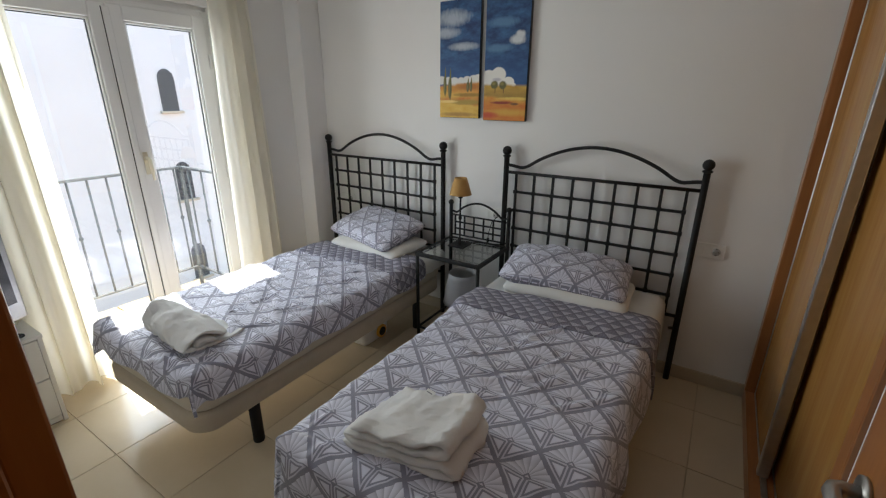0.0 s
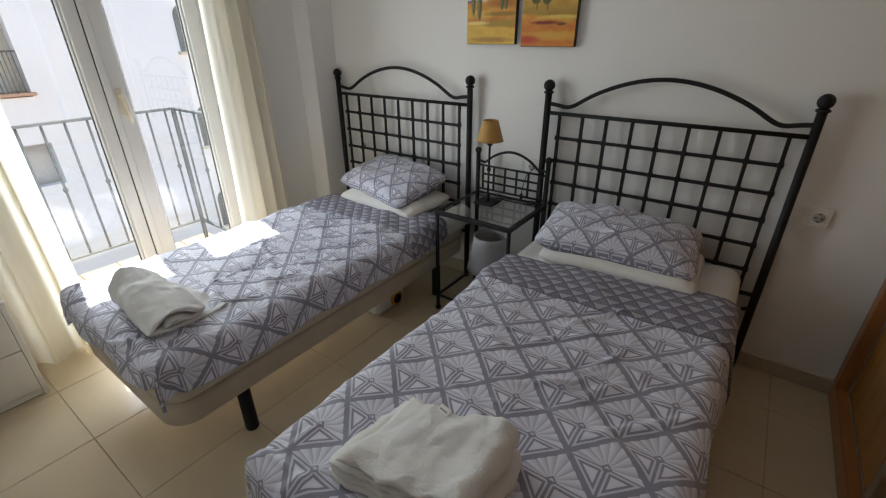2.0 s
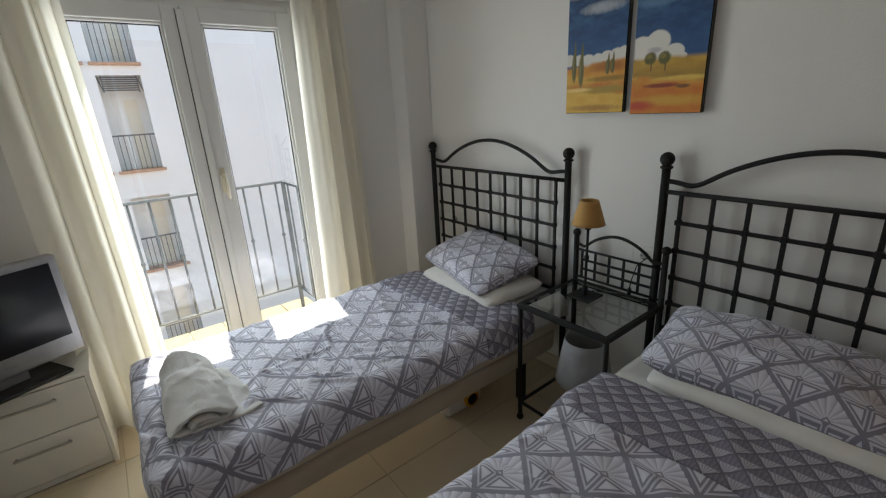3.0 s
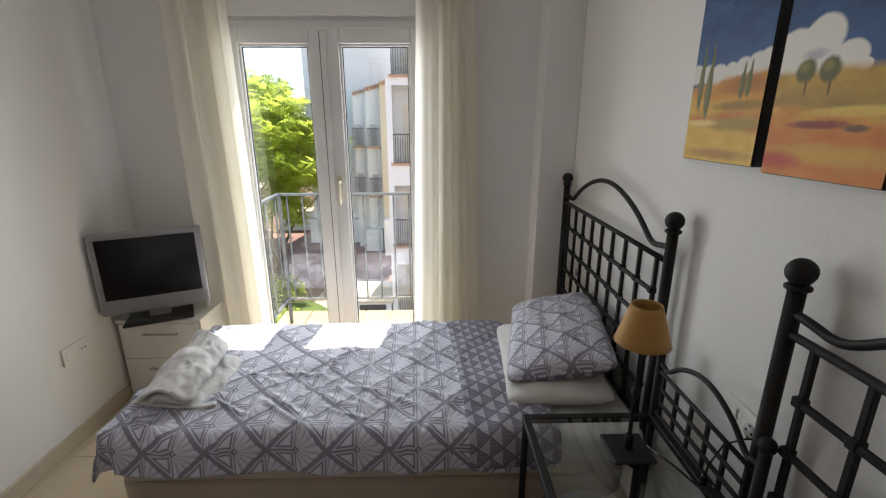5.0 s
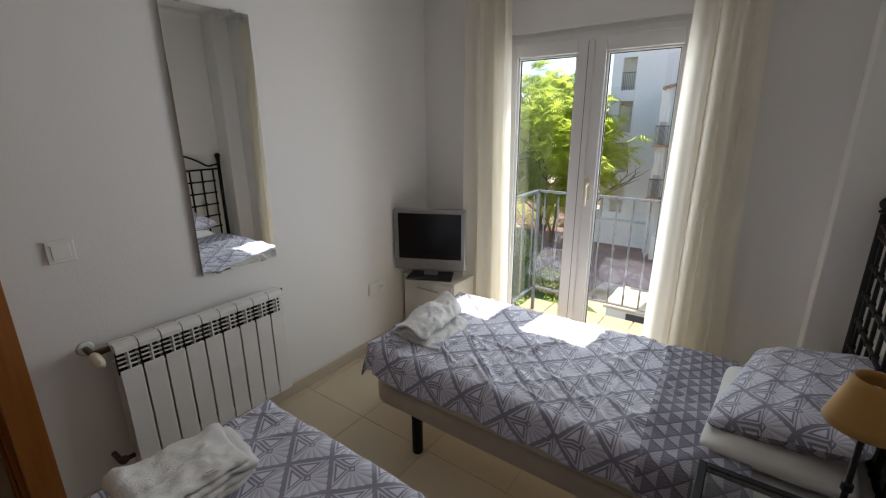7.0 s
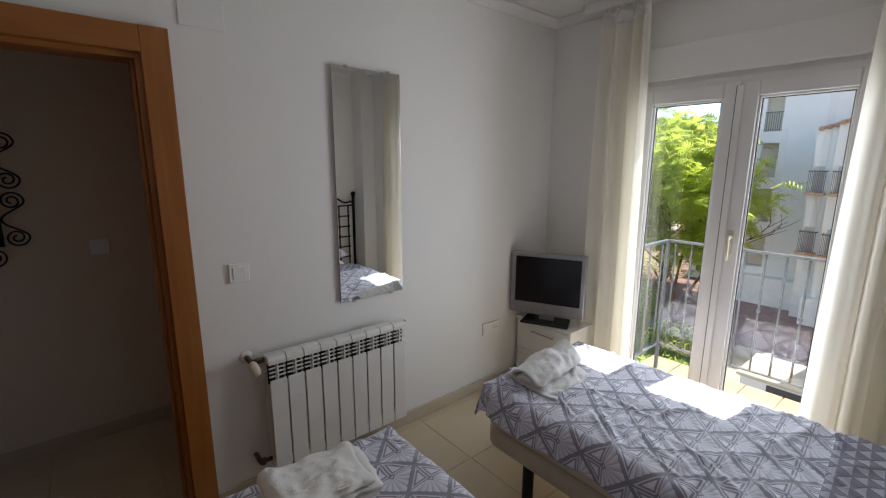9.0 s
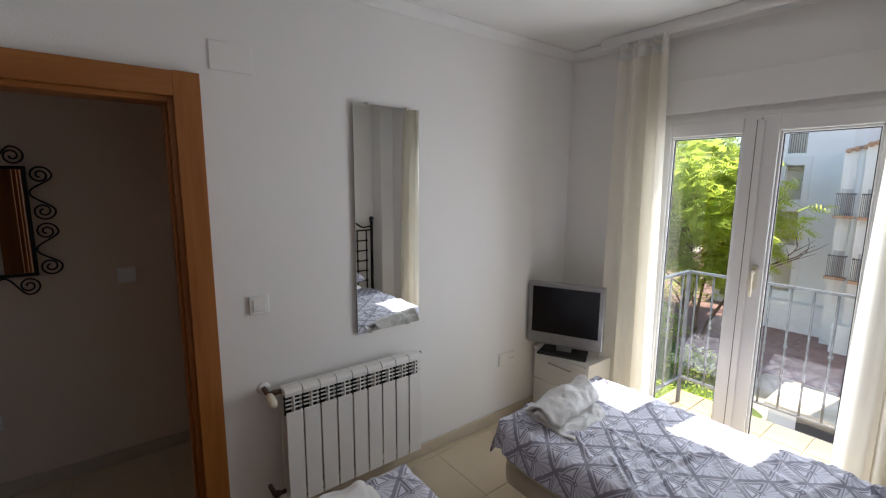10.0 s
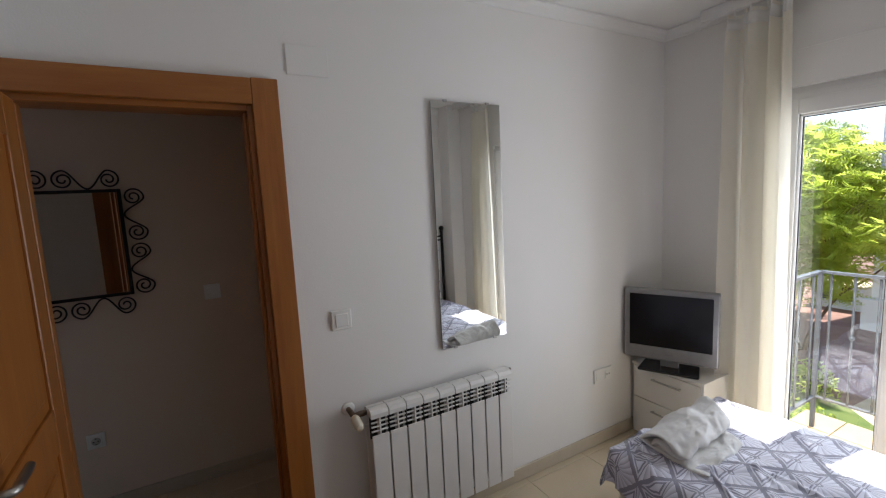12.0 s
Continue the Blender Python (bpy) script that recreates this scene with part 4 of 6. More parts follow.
# ---- pictures ----
def paint_mat(name, which):
    """A hand-painted landscape: blue sky, white cloud, ochre and red fields."""
    g = Graph(name, 0.55)
    sep = g.node("ShaderNodeSeparateXYZ")
    uvw = g.coord("UV")
    g.wire(uvw, sep.inputs[0])
    x, y = sep.outputs[0], sep.outputs[1]
    n1 = g.noise(uvw, 3.0, 5)
    n2 = g.noise(g.stretch(uvw, (3.0, 14.0, 1)), 1.4, 5)
    streak = g.node("ShaderNodeMapping")
    g.wire(uvw, streak.inputs[0])
    streak.inputs[2].default_value, streak.inputs[3].default_value = (0, 0, -0.7), (2.0, 9.0, 1)
    strokes = g.noise(streak.outputs[0], 1.5, 6, 0.65)
    skyc = g.mix(g.ramp(strokes, 0.38, 0.72), (0.010, 0.035, 0.12), (0.055, 0.16, 0.34))
    skyc = g.mix(g.ramp(g.math("ADD", y, g.math("MULTIPLY", strokes, 0.2)), 0.75, 0.35), skyc, (0.03, 0.10, 0.27))
    wob = g.math("MULTIPLY", g.math("SUBTRACT", n1, 0.5), 0.06)
    brush = g.ramp(n2, 0.32, 0.68)
    yg = g.math("ADD", y, wob)
    def blob(cx, cy, rx, ry, c, soft, base, rag=0.35):
        dx, dy = g.math("DIVIDE", g.math("SUBTRACT", x, cx), rx), g.math("DIVIDE", g.math("SUBTRACT", y, cy), ry)
        d = g.math("ADD", g.math("ADD", g.math("POWER", g.math("ABSOLUTE", dx), 2.0), g.math("POWER", g.math("ABSOLUTE", dy), 2.0)), g.math("MULTIPLY", g.math("SUBTRACT", g.noise(uvw, 14.0, 4), 0.5), rag * 2))
        return g.mix(g.ramp(d, 1.0 + soft, 1.0 - soft), base, c)
    def band(level, slope, c, base, soft=0.012):
        """Paints everything below a sloping line."""
        e = g.math("SUBTRACT", g.math("ADD", level, g.math("MULTIPLY", x, slope)), yg)
        return g.mix(g.ramp(e, -soft, soft), base, c)
    col = skyc
    if which == 0:
        for cx, cy, rx, ry in ((0.32, 0.86, 0.36, 0.06), (0.15, 0.74, 0.30, 0.04), (0.60, 0.62, 0.30, 0.03)):
            col = blob(cx, cy, rx, ry, (0.42, 0.47, 0.54), 0.9, col, 0.9)
        for cx, cy, r in ((0.04, 0.335, 0.11), (0.22, 0.33, 0.10), (0.38, 0.32, 0.12), (0.55, 0.325, 0.10), (0.70, 0.335, 0.10), (0.86, 0.335, 0.12), (0.98, 0.345, 0.11)):
            col = blob(cx, cy, r, r * 0.34, (0.74, 0.73, 0.69), 0.25, col, 0.2)
        col = band(0.285, 0.03, g.mix(brush, (0.62, 0.25, 0.035), (0.70, 0.36, 0.06)), col)
        col = blob(0.75, 0.275, 0.30, 0.03, (0.47, 0.17, 0.03), 0.7, col, 0.5)
        col = band(0.245, -0.05, g.mix(brush, (0.66, 0.36, 0.05), (0.74, 0.46, 0.08)), col)
        col = blob(0.75, 0.205, 0.35, 0.016, (0.36, 0.20, 0.03), 0.7, col, 0.6)
        col = band(0.175, 0.01, g.mix(brush, (0.58, 0.17, 0.03), (0.62, 0.33, 0.06)), col)
        col = band(0.155, -0.05, g.mix(brush, (0.70, 0.40, 0.05), (0.78, 0.53, 0.11)), col)
        col = blob(0.70, 0.14, 0.40, 0.022, (0.42, 0.28, 0.05), 0.7, col, 0.6)
        col = blob(0.22, 0.145, 0.22, 0.012, (0.85, 0.62, 0.22), 0.7, col, 0.6)
        col = blob(0.50, 0.03, 0.40, 0.018, (0.48, 0.25, 0.05), 0.8, col, 0.8)
        for cx, top, b, r in ((0.13, 0.44, 0.20, 0.042), (0.26, 0.43, 0.17, 0.050), (0.72, 0.35, 0.23, 0.036), (0.80, 0.355, 0.235, 0.036)):
            mid = b + (top - b) * 0.36
            col = blob(cx + 0.012, mid + (top - b) * 0.14, r * 0.5, (top - b) * 0.52, (0.16, 0.155, 0.05), 0.3, col, 0.2)
            col = blob(cx, mid, r, (top - b) * 0.36, (0.13, 0.125, 0.04), 0.35, col, 0.25)
            col = blob(cx - r * 0.4, mid, r * 0.35, (top - b) * 0.28, (0.24, 0.21, 0.07), 0.6, col, 0.4)
    else:
        for cx, cy, rx, ry in ((0.74, 0.66, 0.16, 0.035), (0.80, 0.70, 0.10, 0.028), (0.40, 0.80, 0.35, 0.035), (0.30, 0.60, 0.30, 0.03)):
            col = blob(cx, cy, rx, ry, (0.66, 0.68, 0.70) if cx > 0.6 else (0.10, 0.22, 0.40), 0.7, col, 0.8)
        for cx, cy, rx, ry in ((0.10, 0.36, 0.20, 0.065), (0.34, 0.385, 0.17, 0.062), (0.22, 0.36, 0.20, 0.06), (0.58, 0.325, 0.13, 0.042), (0.45, 0.32, 0.2, 0.04), (0.68, 0.30, 0.07, 0.018)):
            col = blob(cx, cy, rx, ry, (0.80, 0.78, 0.73), 0.16, col, 0.12)
        col = blob(0.30, 0.345, 0.10, 0.014, (0.52, 0.50, 0.54), 0.8, col, 0.5)
        col = band(0.305, -0.01, g.mix(brush, (0.50, 0.28, 0.045), (0.62, 0.39, 0.07)), col)
        col = band(0.245, 0.0, g.mix(brush, (0.34, 0.20, 0.04), (0.46, 0.28, 0.05)), col, 0.03)
        col = band(0.212, -0.045, g.mix(brush, (0.66, 0.24, 0.035), (0.74, 0.46, 0.08)), col)
        col = blob(0.72, 0.185, 0.34, 0.014, (0.78, 0.55, 0.12), 0.7, col, 0.5)
        col = band(0.170, -0.02, g.mix(brush, (0.62, 0.17, 0.025), (0.68, 0.27, 0.04)), col, 0.03)
        col = blob(0.44, 0.152, 0.24, 0.012, (0.28, 0.045, 0.025), 0.6, col, 0.6)
        col = blob(0.74, 0.142, 0.09, 0.010, (0.20, 0.09, 0.03), 0.5, col, 0.7)
        col = blob(0.60, 0.07, 0.50, 0.028, (0.70, 0.38, 0.06), 0.9, col, 0.7)
        col = blob(0.12, 0.045, 0.22, 0.025, (0.55, 0.08, 0.03), 0.8, col, 0.7)
        for cx, cy, rx in ((0.25, 0.303, 0.085), (0.45, 0.300, 0.085)):
            col = blob(cx + 0.02, cy - 0.045, 0.010, 0.028, (0.16, 0.09, 0.03), 0.3, col, 0.1)
            col = blob(cx, cy, rx, 0.034, (0.13, 0.12, 0.035), 0.35, col, 0.45)
            col = blob(cx - 0.02, cy + 0.01, rx * 0.5, 0.014, (0.27, 0.22, 0.06), 0.8, col, 0.6)
    g.color(col)
    g.bump(g.noise(g.stretch(uvw, (60, 90, 1)), 1.0, 4), 0.35, 0.002)
    return g.m


def canvas(label, x0, x1, z0, z1, which, tilt=0.0):
    ob = thing("painting", label, "painting", ((x0 + x1) / 2, N - 0.001, (z0 + z1) / 2), 0, "pair of canvas paintings")
    w, h = (x1 - x0) / 2, (z1 - z0) / 2
    part("stretched_edge", cube((-w, -0.026, -h), (w, 0.0, h), 0.002, 1), TVBLACK, ob, "black painted canvas edge")
    bm = bmesh.new()
    sheet(bm, 6, 10, lambda i, j: ((i * 2 - 1) * (w - 0.002), -0.0285, (j * 2 - 1) * (h - 0.002)), lambda i, j: (i, j))
    part("canvas", bm, paint_mat("landscape_painting", which), ob, "", False)
    return ob


canvas("canvas painting of cypresses on ochre hills under a blue sky", -0.677, -0.389, 1.417, 2.095, 0)
canvas("canvas painting of two round trees on red fields under a cloud", -0.357, -0.077, 1.408, 2.09, 1)


# ---- sockets and switches ----
def socket_round(bm, c, n):
    """A raised disc for a recessed round socket, on a wall whose outward normal runs along n * y."""
    sweep(bm, [(c[0], c[1], c[2]), (c[0], c[1] + n * 0.004, c[2])], [0.021, 0.019], 20)
    return bm


def wall_plate(name, label, cat, x0, x1, z0, z1, y, n, kinds):
    ob = thing(name, label, cat, ((x0 + x1) / 2, y, (z0 + z1) / 2))
    w, h = (x1 - x0) / 2, (z1 - z0) / 2
    ya, yb = sorted((0.0005 * n, 0.011 * n))
    part("plate", cube((-w, ya, -h), (w, yb, h), 0.003, 2), PLASTIC, ob)
    k = len(kinds)
    for i, kd in enumerate(kinds):
        cx = -w + (i + 0.5) * 2 * w / k
        s = min(w / k, h) * 0.66
        ya, yb = sorted((0.011 * n, 0.0145 * n))
        ins = part("insert", cube((cx - s, ya, -s), (cx + s, yb, s), 0.002, 1), PLASTIC, ob)
        if kd == "socket":
            # raised grey disc and black studs paint in the shade of recess and holes
            part("socket_ring", socket_round(bmesh.new(), (cx, 0.0135 * n, 0), n), SOCKETSHADE, ins, "", True)
            bm = bmesh.new()
            for dx in (-0.0095, 0.0095):
                sweep(bm, [(cx + dx, 0.0172 * n, 0), (cx + dx, 0.0184 * n, 0)], 0.0032, 8)
            box(bm, (cx - 0.004, min(0.0172 * n, 0.0184 * n), 0.014), (cx + 0.004, max(0.0172 * n, 0.0184 * n), 0.018))
            box(bm, (cx - 0.004, min(0.0172 * n, 0.0184 * n), -0.018), (cx + 0.004, max(0.0172 * n, 0.0184 * n), -0.014))
            part("contact_hole", bm, TVBLACK, ins)
        elif kd == "holes":
            bm = bmesh.new()
            for dx in (-0.010, 0.010):
                sweep(bm, [(cx + dx, 0.0146 * n, 0), (cx + dx, 0.0160 * n, 0)], 0.0055, 10)
            part("aerial_port", bm, STEEL, ins)
    return ob


wall_plate("wall_socket", "white double wall plate with one blank and one socket", "socket", 0.900, 1.056, 0.752, 0.832, N, -1, ("blank", "socket"))
wall_plate("wall_socket", "white socket behind the headboard lattice", "socket", -1.66, -1.51, 0.715, 0.795, N, -1, ("blank", "socket"))
wall_plate("wall_socket", "white double socket behind the nightstand", "socket", -0.36, -0.205, 0.765, 0.845, N, -1, ("blank", "socket"))
wall_plate("aerial_socket", "white wall plate with an aerial socket", "socket", -1.410, -1.255, 0.405, 0.490, S, 1, ("holes", "blank"))
wall_plate("light_switch", "white square light switch", "switch", 0.240, 0.325, 1.062, 1.147, S, 1, ("blank",))
ob = part("junction_cover", cube((0.255, S + 0.0005, 2.098), (0.418, S + 0.006, 2.212), 0.002, 1), WALL)
tagged(ob, "painted rectangular junction box cover", "wall cover")
wall_plate("light_switch", "white hallway light switch", "switch", 0.69, 0.775, 1.08, 1.165, HALL, 1, ("blank",))
wall_plate("wall_socket", "white hallway wall socket", "socket", 1.31, 1.39, 0.37, 0.45, HALL, 1, ("socket",))


# ---- radiator and mirror ----
rad = thing("radiator", "white nine-section aluminium radiator with a thermostat valve", "radiator", (-0.530, S, 0.138))
rad.scale = (1.03, 0.785, 1.0)
for i in range(9):
    x = i * 0.0815
    sec = thing_part("section", rad)
    bm = cube((x + 0.0032, 0.148, 0.0), (x + 0.0782, 0.153, 0.470), 0.002, 1)
    box(bm, (x + 0.0375, 0.060, 0.0), (x + 0.0435, 0.150, 0.570))
    box(bm, (x + 0.003, 0.050, 0.0), (x + 0.0785, 0.060, 0.49))
    part("front_panel", bm, RADPAINT, sec)
    bm = bmesh.new()
    prof = [(0.056, 0.540), (0.056, 0.570), (0.064, 0.579), (0.120, 0.584), (0.146, 0.579), (0.156, 0.564), (0.156, 0.546), (0.120, 0.550)]
    for px0, px1 in ((x + 0.0025, x + 0.0790),):
        a = [bm.verts.new((px0, p, z)) for p, z in prof]
        b = [bm.verts.new((px1, p, z)) for p, z in prof]
        for k in range(8):
            bm.faces.new((a[k], a[(k + 1) % 8], b[(k + 1) % 8], b[k]))
        bm.faces.new(a)
        bm.faces.new(b[::-1])
    bmesh.ops.recalc_face_normals(bm, faces=bm.faces)
    part("top_cap", bm, RADPAINT, sec)
    bm = cube((x + 0.037, 0.110, 0.468), (x + 0.044, 0.152, 0.548), 0.001, 1)
    for z in (0.484, 0.504, 0.524):
        for xa, xb in ((x + 0.004, x + 0.036), (x + 0.045, x + 0.0775)):
            box(bm, (xa, 0.140, z), (xb, 0.149, z + 0.005))
    part("grille", bm, RADPAINT, sec)
    # dark plate added: shade between fins and panels put into its colour
    part("gap_shade_plate", cube((x + 0.006, 0.104, 0.44), (x + 0.0755, 0.109, 0.548)), GAPSHADE_BACKING, sec, "dark plate for the shaded gap behind the grille")
for z in (0.035, 0.565):
    part("header_pipe", rod((0.0, 0.10, z), (0.735, 0.10, z), 0.018, 12), RADPAINT, rad, "", True)
bm = sweep(bmesh.new(), [(0.735, 0.10, 0.565), (0.765, 0.10, 0.565), (0.790, 0.10, 0.565)], [0.012, 0.014, 0.012], 12)
sweep(bm, [(0.790, 0.10, 0.565), (0.790, 0.02, 0.565), (0.79, 0.0, 0.565)], [0.012, 0.011, 0.011], 12)
vl = part("valve", bm, BRONZE, rad, "dark bronze valve body", True)
part("thermostat", sweep(bmesh.new(), [(0.790, 0.105, 0.562), (0.788, 0.118, 0.556), (0.783, 0.150, 0.535), (0.780, 0.165, 0.525)], [0.014, 0.019, 0.019, 0.013], 16), IVORY, vl, "ivory thermostat head", True)
part("wall_rose", sweep(bmesh.new(), [(0.79, 0.0005, 0.565), (0.79, 0.008, 0.565)], [0.030, 0.022], 20), PLASTIC, vl, "", True)
bm = sweep(bmesh.new(), [(0.735, 0.10, 0.06), (0.775, 0.10, 0.06), (0.785, 0.09, 0.06), (0.785, 0.0, 0.06)], 0.011, 12)
ball(bm, (0.775, 0.10, 0.06), 0.019)
part("lower_valve", bm, BRONZE, rad, "dark bronze lower valve", True)
part("bleed_valve", sweep(bmesh.new(), [(0.0, 0.10, 0.565), (-0.022, 0.10, 0.565)], 0.009, 10), BRONZE, rad, "", True)
for x in (0.12, 0.60):
    part("bracket", cube((x, 0.0, 0.50), (x + 0.02, 0.06, 0.53)), RADPAINT, rad)

MIRROR_TURN = 0.9
mir = thing("wall_mirror", "tall frameless rectangular wall mirror", "mirror", (-0.391, S + 0.003, 0.866), MIRROR_TURN)
part("backing", cube((-0.193, 0.001, 0.004), (0.193, 0.008, 1.169)), GAPSHADE_BACKING, mir)
part("mirror_glass", cube((-0.196, 0.008, 0.0), (0.196, 0.0125, 1.173), 0.0012, 1), MIRROR, mir, "silvered mirror glass")
for x in (-0.12, 0.12):
    for z in (0.0, 1.173):
        part("clip", cube((x - 0.010, 0.006, z - 0.006), (x + 0.010, 0.0155, z + 0.006), 0.001, 1), STEEL, mir)

# hall mirror with iron scrolls
def spiral(c, r, start, turns, sense):
    pts = []
    for k in range(46):
        s = k / 45
        a = start + sense * s * turns * math.tau
        q = r * (1 - 0.80 * s)
        pts.append((c[0] + q * math.cos(a), c[1], c[2] + q * math.sin(a)))
    return pts


hm = thing("scroll_mirror", "square hallway mirror in a black iron frame of scrolls", "mirror", (1.375, HALL, 1.445))
part("mirror_glass", cube((-0.268, 0.012, -0.268), (0.268, 0.016, 0.268)), MIRROR, hm)
bm = bmesh.new()
for lo, hi in (((-0.278, 0.006, -0.278), (-0.262, 0.022, 0.278)), ((0.262, 0.006, -0.278), (0.278, 0.022, 0.278)), ((-0.262, 0.006, 0.262), (0.262, 0.022, 0.278)), ((-0.262, 0.006, -0.278), (0.262, 0.022, -0.262))):
    box(bm, lo, hi, 0.002, 1)
part("inner_frame", bm, IRON, hm)
for k in range(4):
    rot = Matrix.Rotation(k * math.pi / 2, 4, "Y")
    for sx in (-1, 1):
        for cx, top in ((0.052, 0.0), (0.235, 0.0)):
            inner = cx < 0.1
            r = 0.046
            c = (sx * cx, 0.014, 0.278 + r + 0.004)
            st = math.pi / 2
            sp = spiral(c, r, st, 1.75, sx if inner else -sx)
            tail = []
            for q in range(14):
                s = q / 13
                x0, x1 = (sx * cx, sx * 0.145)
                zz = c[2] + r - (r * 2 + 0.0) * (0.5 - 0.5 * math.cos(s * math.pi))
                tail.append((x0 + (x1 - x0) * s, 0.014, max(zz, 0.282)))
            part("scroll", sweep(bmesh.new(), [rot @ Vector(p) for p in tail[::-1] + sp[1:]], 0.0042, 7), IRON, hm, "", True)


# ---- television and drawers ----
ch = thing("drawer_chest", "white two-drawer bedside chest with steel bar handles", "drawers", (-1.905, 4.178, 0))
CW, CD, CH = 0.455, 0.305, 0.485
bm = cube((0.0, 0.0, 0.035), (CD - 0.018, CW - 0.019, CH - 0.021), 0.001, 1)
part("carcass", bm, WHITEWOOD, ch)
part("top", cube((-0.002, -0.004, CH - 0.02), (CD + 0.004, CW + 0.004, CH), 0.003, 2), WHITEWOOD, ch)
part("plinth", cube((0.02, 0.002, 0.006), (CD - 0.006, CW - 0.020, 0.034)), WHITEWOOD, ch)
# dark strip fills the gap under the plinth, in place of its shade
part("plinth_gap_strip", cube((0.03, 0.01, 0.0), (CD - 0.012, CW - 0.03, 0.006)), GAPSHADE_BACKING, ch)
part("side_panel", cube((0.0, CW - 0.018, 0.0), (CD - 0.001, CW, CH - 0.021), 0.001, 1), WHITEWOOD, ch)
for z0, z1 in ((0.038, 0.248), (0.253, CH - 0.026)):
    d = part("drawer_front", cube((CD - 0.017, 0.004, z0), (CD, CW - 0.020, z1), 0.002, 1), WHITEWOOD, ch)
    bm = cube((CD + 0.012, 0.14, z1 - 0.060), (CD + 0.022, 0.33, z1 - 0.050), 0.002, 1)
    for y in (0.15, 0.32):
        box(bm, (CD, y - 0.004, z1 - 0.058), (CD + 0.014, y + 0.004, z1 - 0.052))
    part("handle", bm, STEEL, d, "steel bar handle")

tv = thing("television", "silver flat television with a dark screen on the chest", "television", (-1.645, 4.400, 0.486), 25)
# local x faces the room, y along the screen
TW, TH = 0.510, 0.440
bm = cube((-0.025, -TW / 2, 0.055), (0.028, TW / 2, 0.055 + TH), 0.010, 3)
bezel = part("bezel", bm, TVSILVER, tv, "silver bezel")
part("screen", cube((0.0285, -TW / 2 + 0.032, 0.055 + 0.085), (0.0305, TW / 2 - 0.032, 0.055 + TH - 0.030)), TVSCREEN, tv, "switched-off black screen")
part("logo", cube((0.0285, -0.022, 0.055 + 0.038), (0.030, 0.022, 0.055 + 0.047)), LABELGREY, bezel)
part("back_shell", cube((-0.085, -TW / 2 + 0.06, 0.11), (-0.024, TW / 2 - 0.06, 0.42), 0.02, 3), TVBLACK, tv)
bm = cube((-0.020, -0.05, 0.012), (0.010, 0.05, 0.10), 0.006, 2)
part("neck", bm, TVSILVER, tv)
bm = cube((-0.085, -0.165, 0.0), (0.095, 0.165, 0.016), 0.007, 3)
for v in bm.verts:
    v.co.x += 0.030 * (1 - (v.co.y / 0.165) ** 2) * (v.co.x > 0)
    v.co.y *= 1.0 - 0.9 * max(0.0, -v.co.x)
part("foot", bm, TVBLACK, tv, "wide black foot")

box(bm := bmesh.new(), (-1.06, 5.93, 0.0), (-0.775, 6.17, 0.125), 0.03, 4)
can = tagged(part("storage_box", bm, PLASTIC, None, "", True), "white plastic box with an orange ring under the bed", "box")
bm = sweep(bmesh.new(), [(-0.776, 6.085, 0.062), (-0.762, 6.085, 0.062)], 0.045, 24)
part("ring", bm, ORANGE, can, "orange plastic ring", True)
bm = sweep(bmesh.new(), [(-0.763, 6.085, 0.062), (-0.758, 6.085, 0.062)], 0.030, 20)
part("port", bm, TVBLACK, can, "dark round port", True)


# ---- curtains ----
def curtain(label, y0, y1, b0, b1, seed, folds):
    """A gathered curtain on a rail: soft uneven folds that widen downwards, a pleated band at the top."""
    ob = thing("curtain", label, "curtain", (-1.80, (y0 + y1) / 2, 0), 0, "pair of curtains")
    mid = (y0 + y1) / 2
    top = 2.485
    def fn(i, j):
        z = 0.012 + j * (top - 0.012)
        k = j ** 1.3
        a0, a1 = b0 + (y0 - b0) * k, b1 + (y1 - b1) * k
        warp = i + 0.055 * math.sin(i * 7.1 + seed) + 0.03 * math.sin(i * 15.3 + seed * 3)
        wob = 0.9 * noise.noise(Vector((i * 2.2, j * 0.8, seed))) + 0.25 * math.sin(j * 2.2 + seed)
        ph = warp * folds * math.tau + seed + wob
        amp = 0.050 * (1 - 0.30 * j) * (0.75 + 0.7 * noise.noise(Vector((i * 3, seed, j * 0.5))))
        band = max(0.0, (j - 0.955) / 0.045)
        amp *= 1 - 0.45 * min(1.0, band * 1.5)
        crest = math.sin(ph)
        x = amp * (crest + 0.22 * crest * abs(crest)) + 0.012 * noise.noise(Vector((i * 9, j * 2.5, seed + 5))) * (1 - 0.5 * j)
        x += 0.011 * math.sin(ph * 2 + 1.3) * min(1.0, max(0.0, (j - 0.80) / 0.15))
        y = a0 + (a1 - a0) * i + 0.016 * math.cos(ph) * (1 - 0.4 * j)
        z -= 0.012 * max(0.0, -crest) * band
        return (x, y - mid, z)
    part("cloth", sheet(bmesh.new(), 170, 80, fn), CURTAIN, ob, "cream cotton with soft folds", True)
    def tape(i, j):
        x, y, z = fn(i, 0.968 + 0.024 * j)
        return (x + 0.004, y, z)
    part("heading_tape", sheet(bmesh.new(), 120, 2, tape), SHEET, ob, "white gathered heading tape", True, 0.002)
    for k in range(4):
        yy = y0 + (k + 0.5) / 4 * (y1 - y0) - mid
        bm = sweep(bmesh.new(), [(0.0, yy, top - 0.035), (0.012, yy, top - 0.01), (0.006, yy, top + 0.018)], 0.004, 6)
        part("hook", bm, PLASTIC, ob, "", True)
    return ob


curtain("cream cotton curtain gathered beside the television", 4.60, 4.90, 4.60, 4.945, 0.6, 3.3)
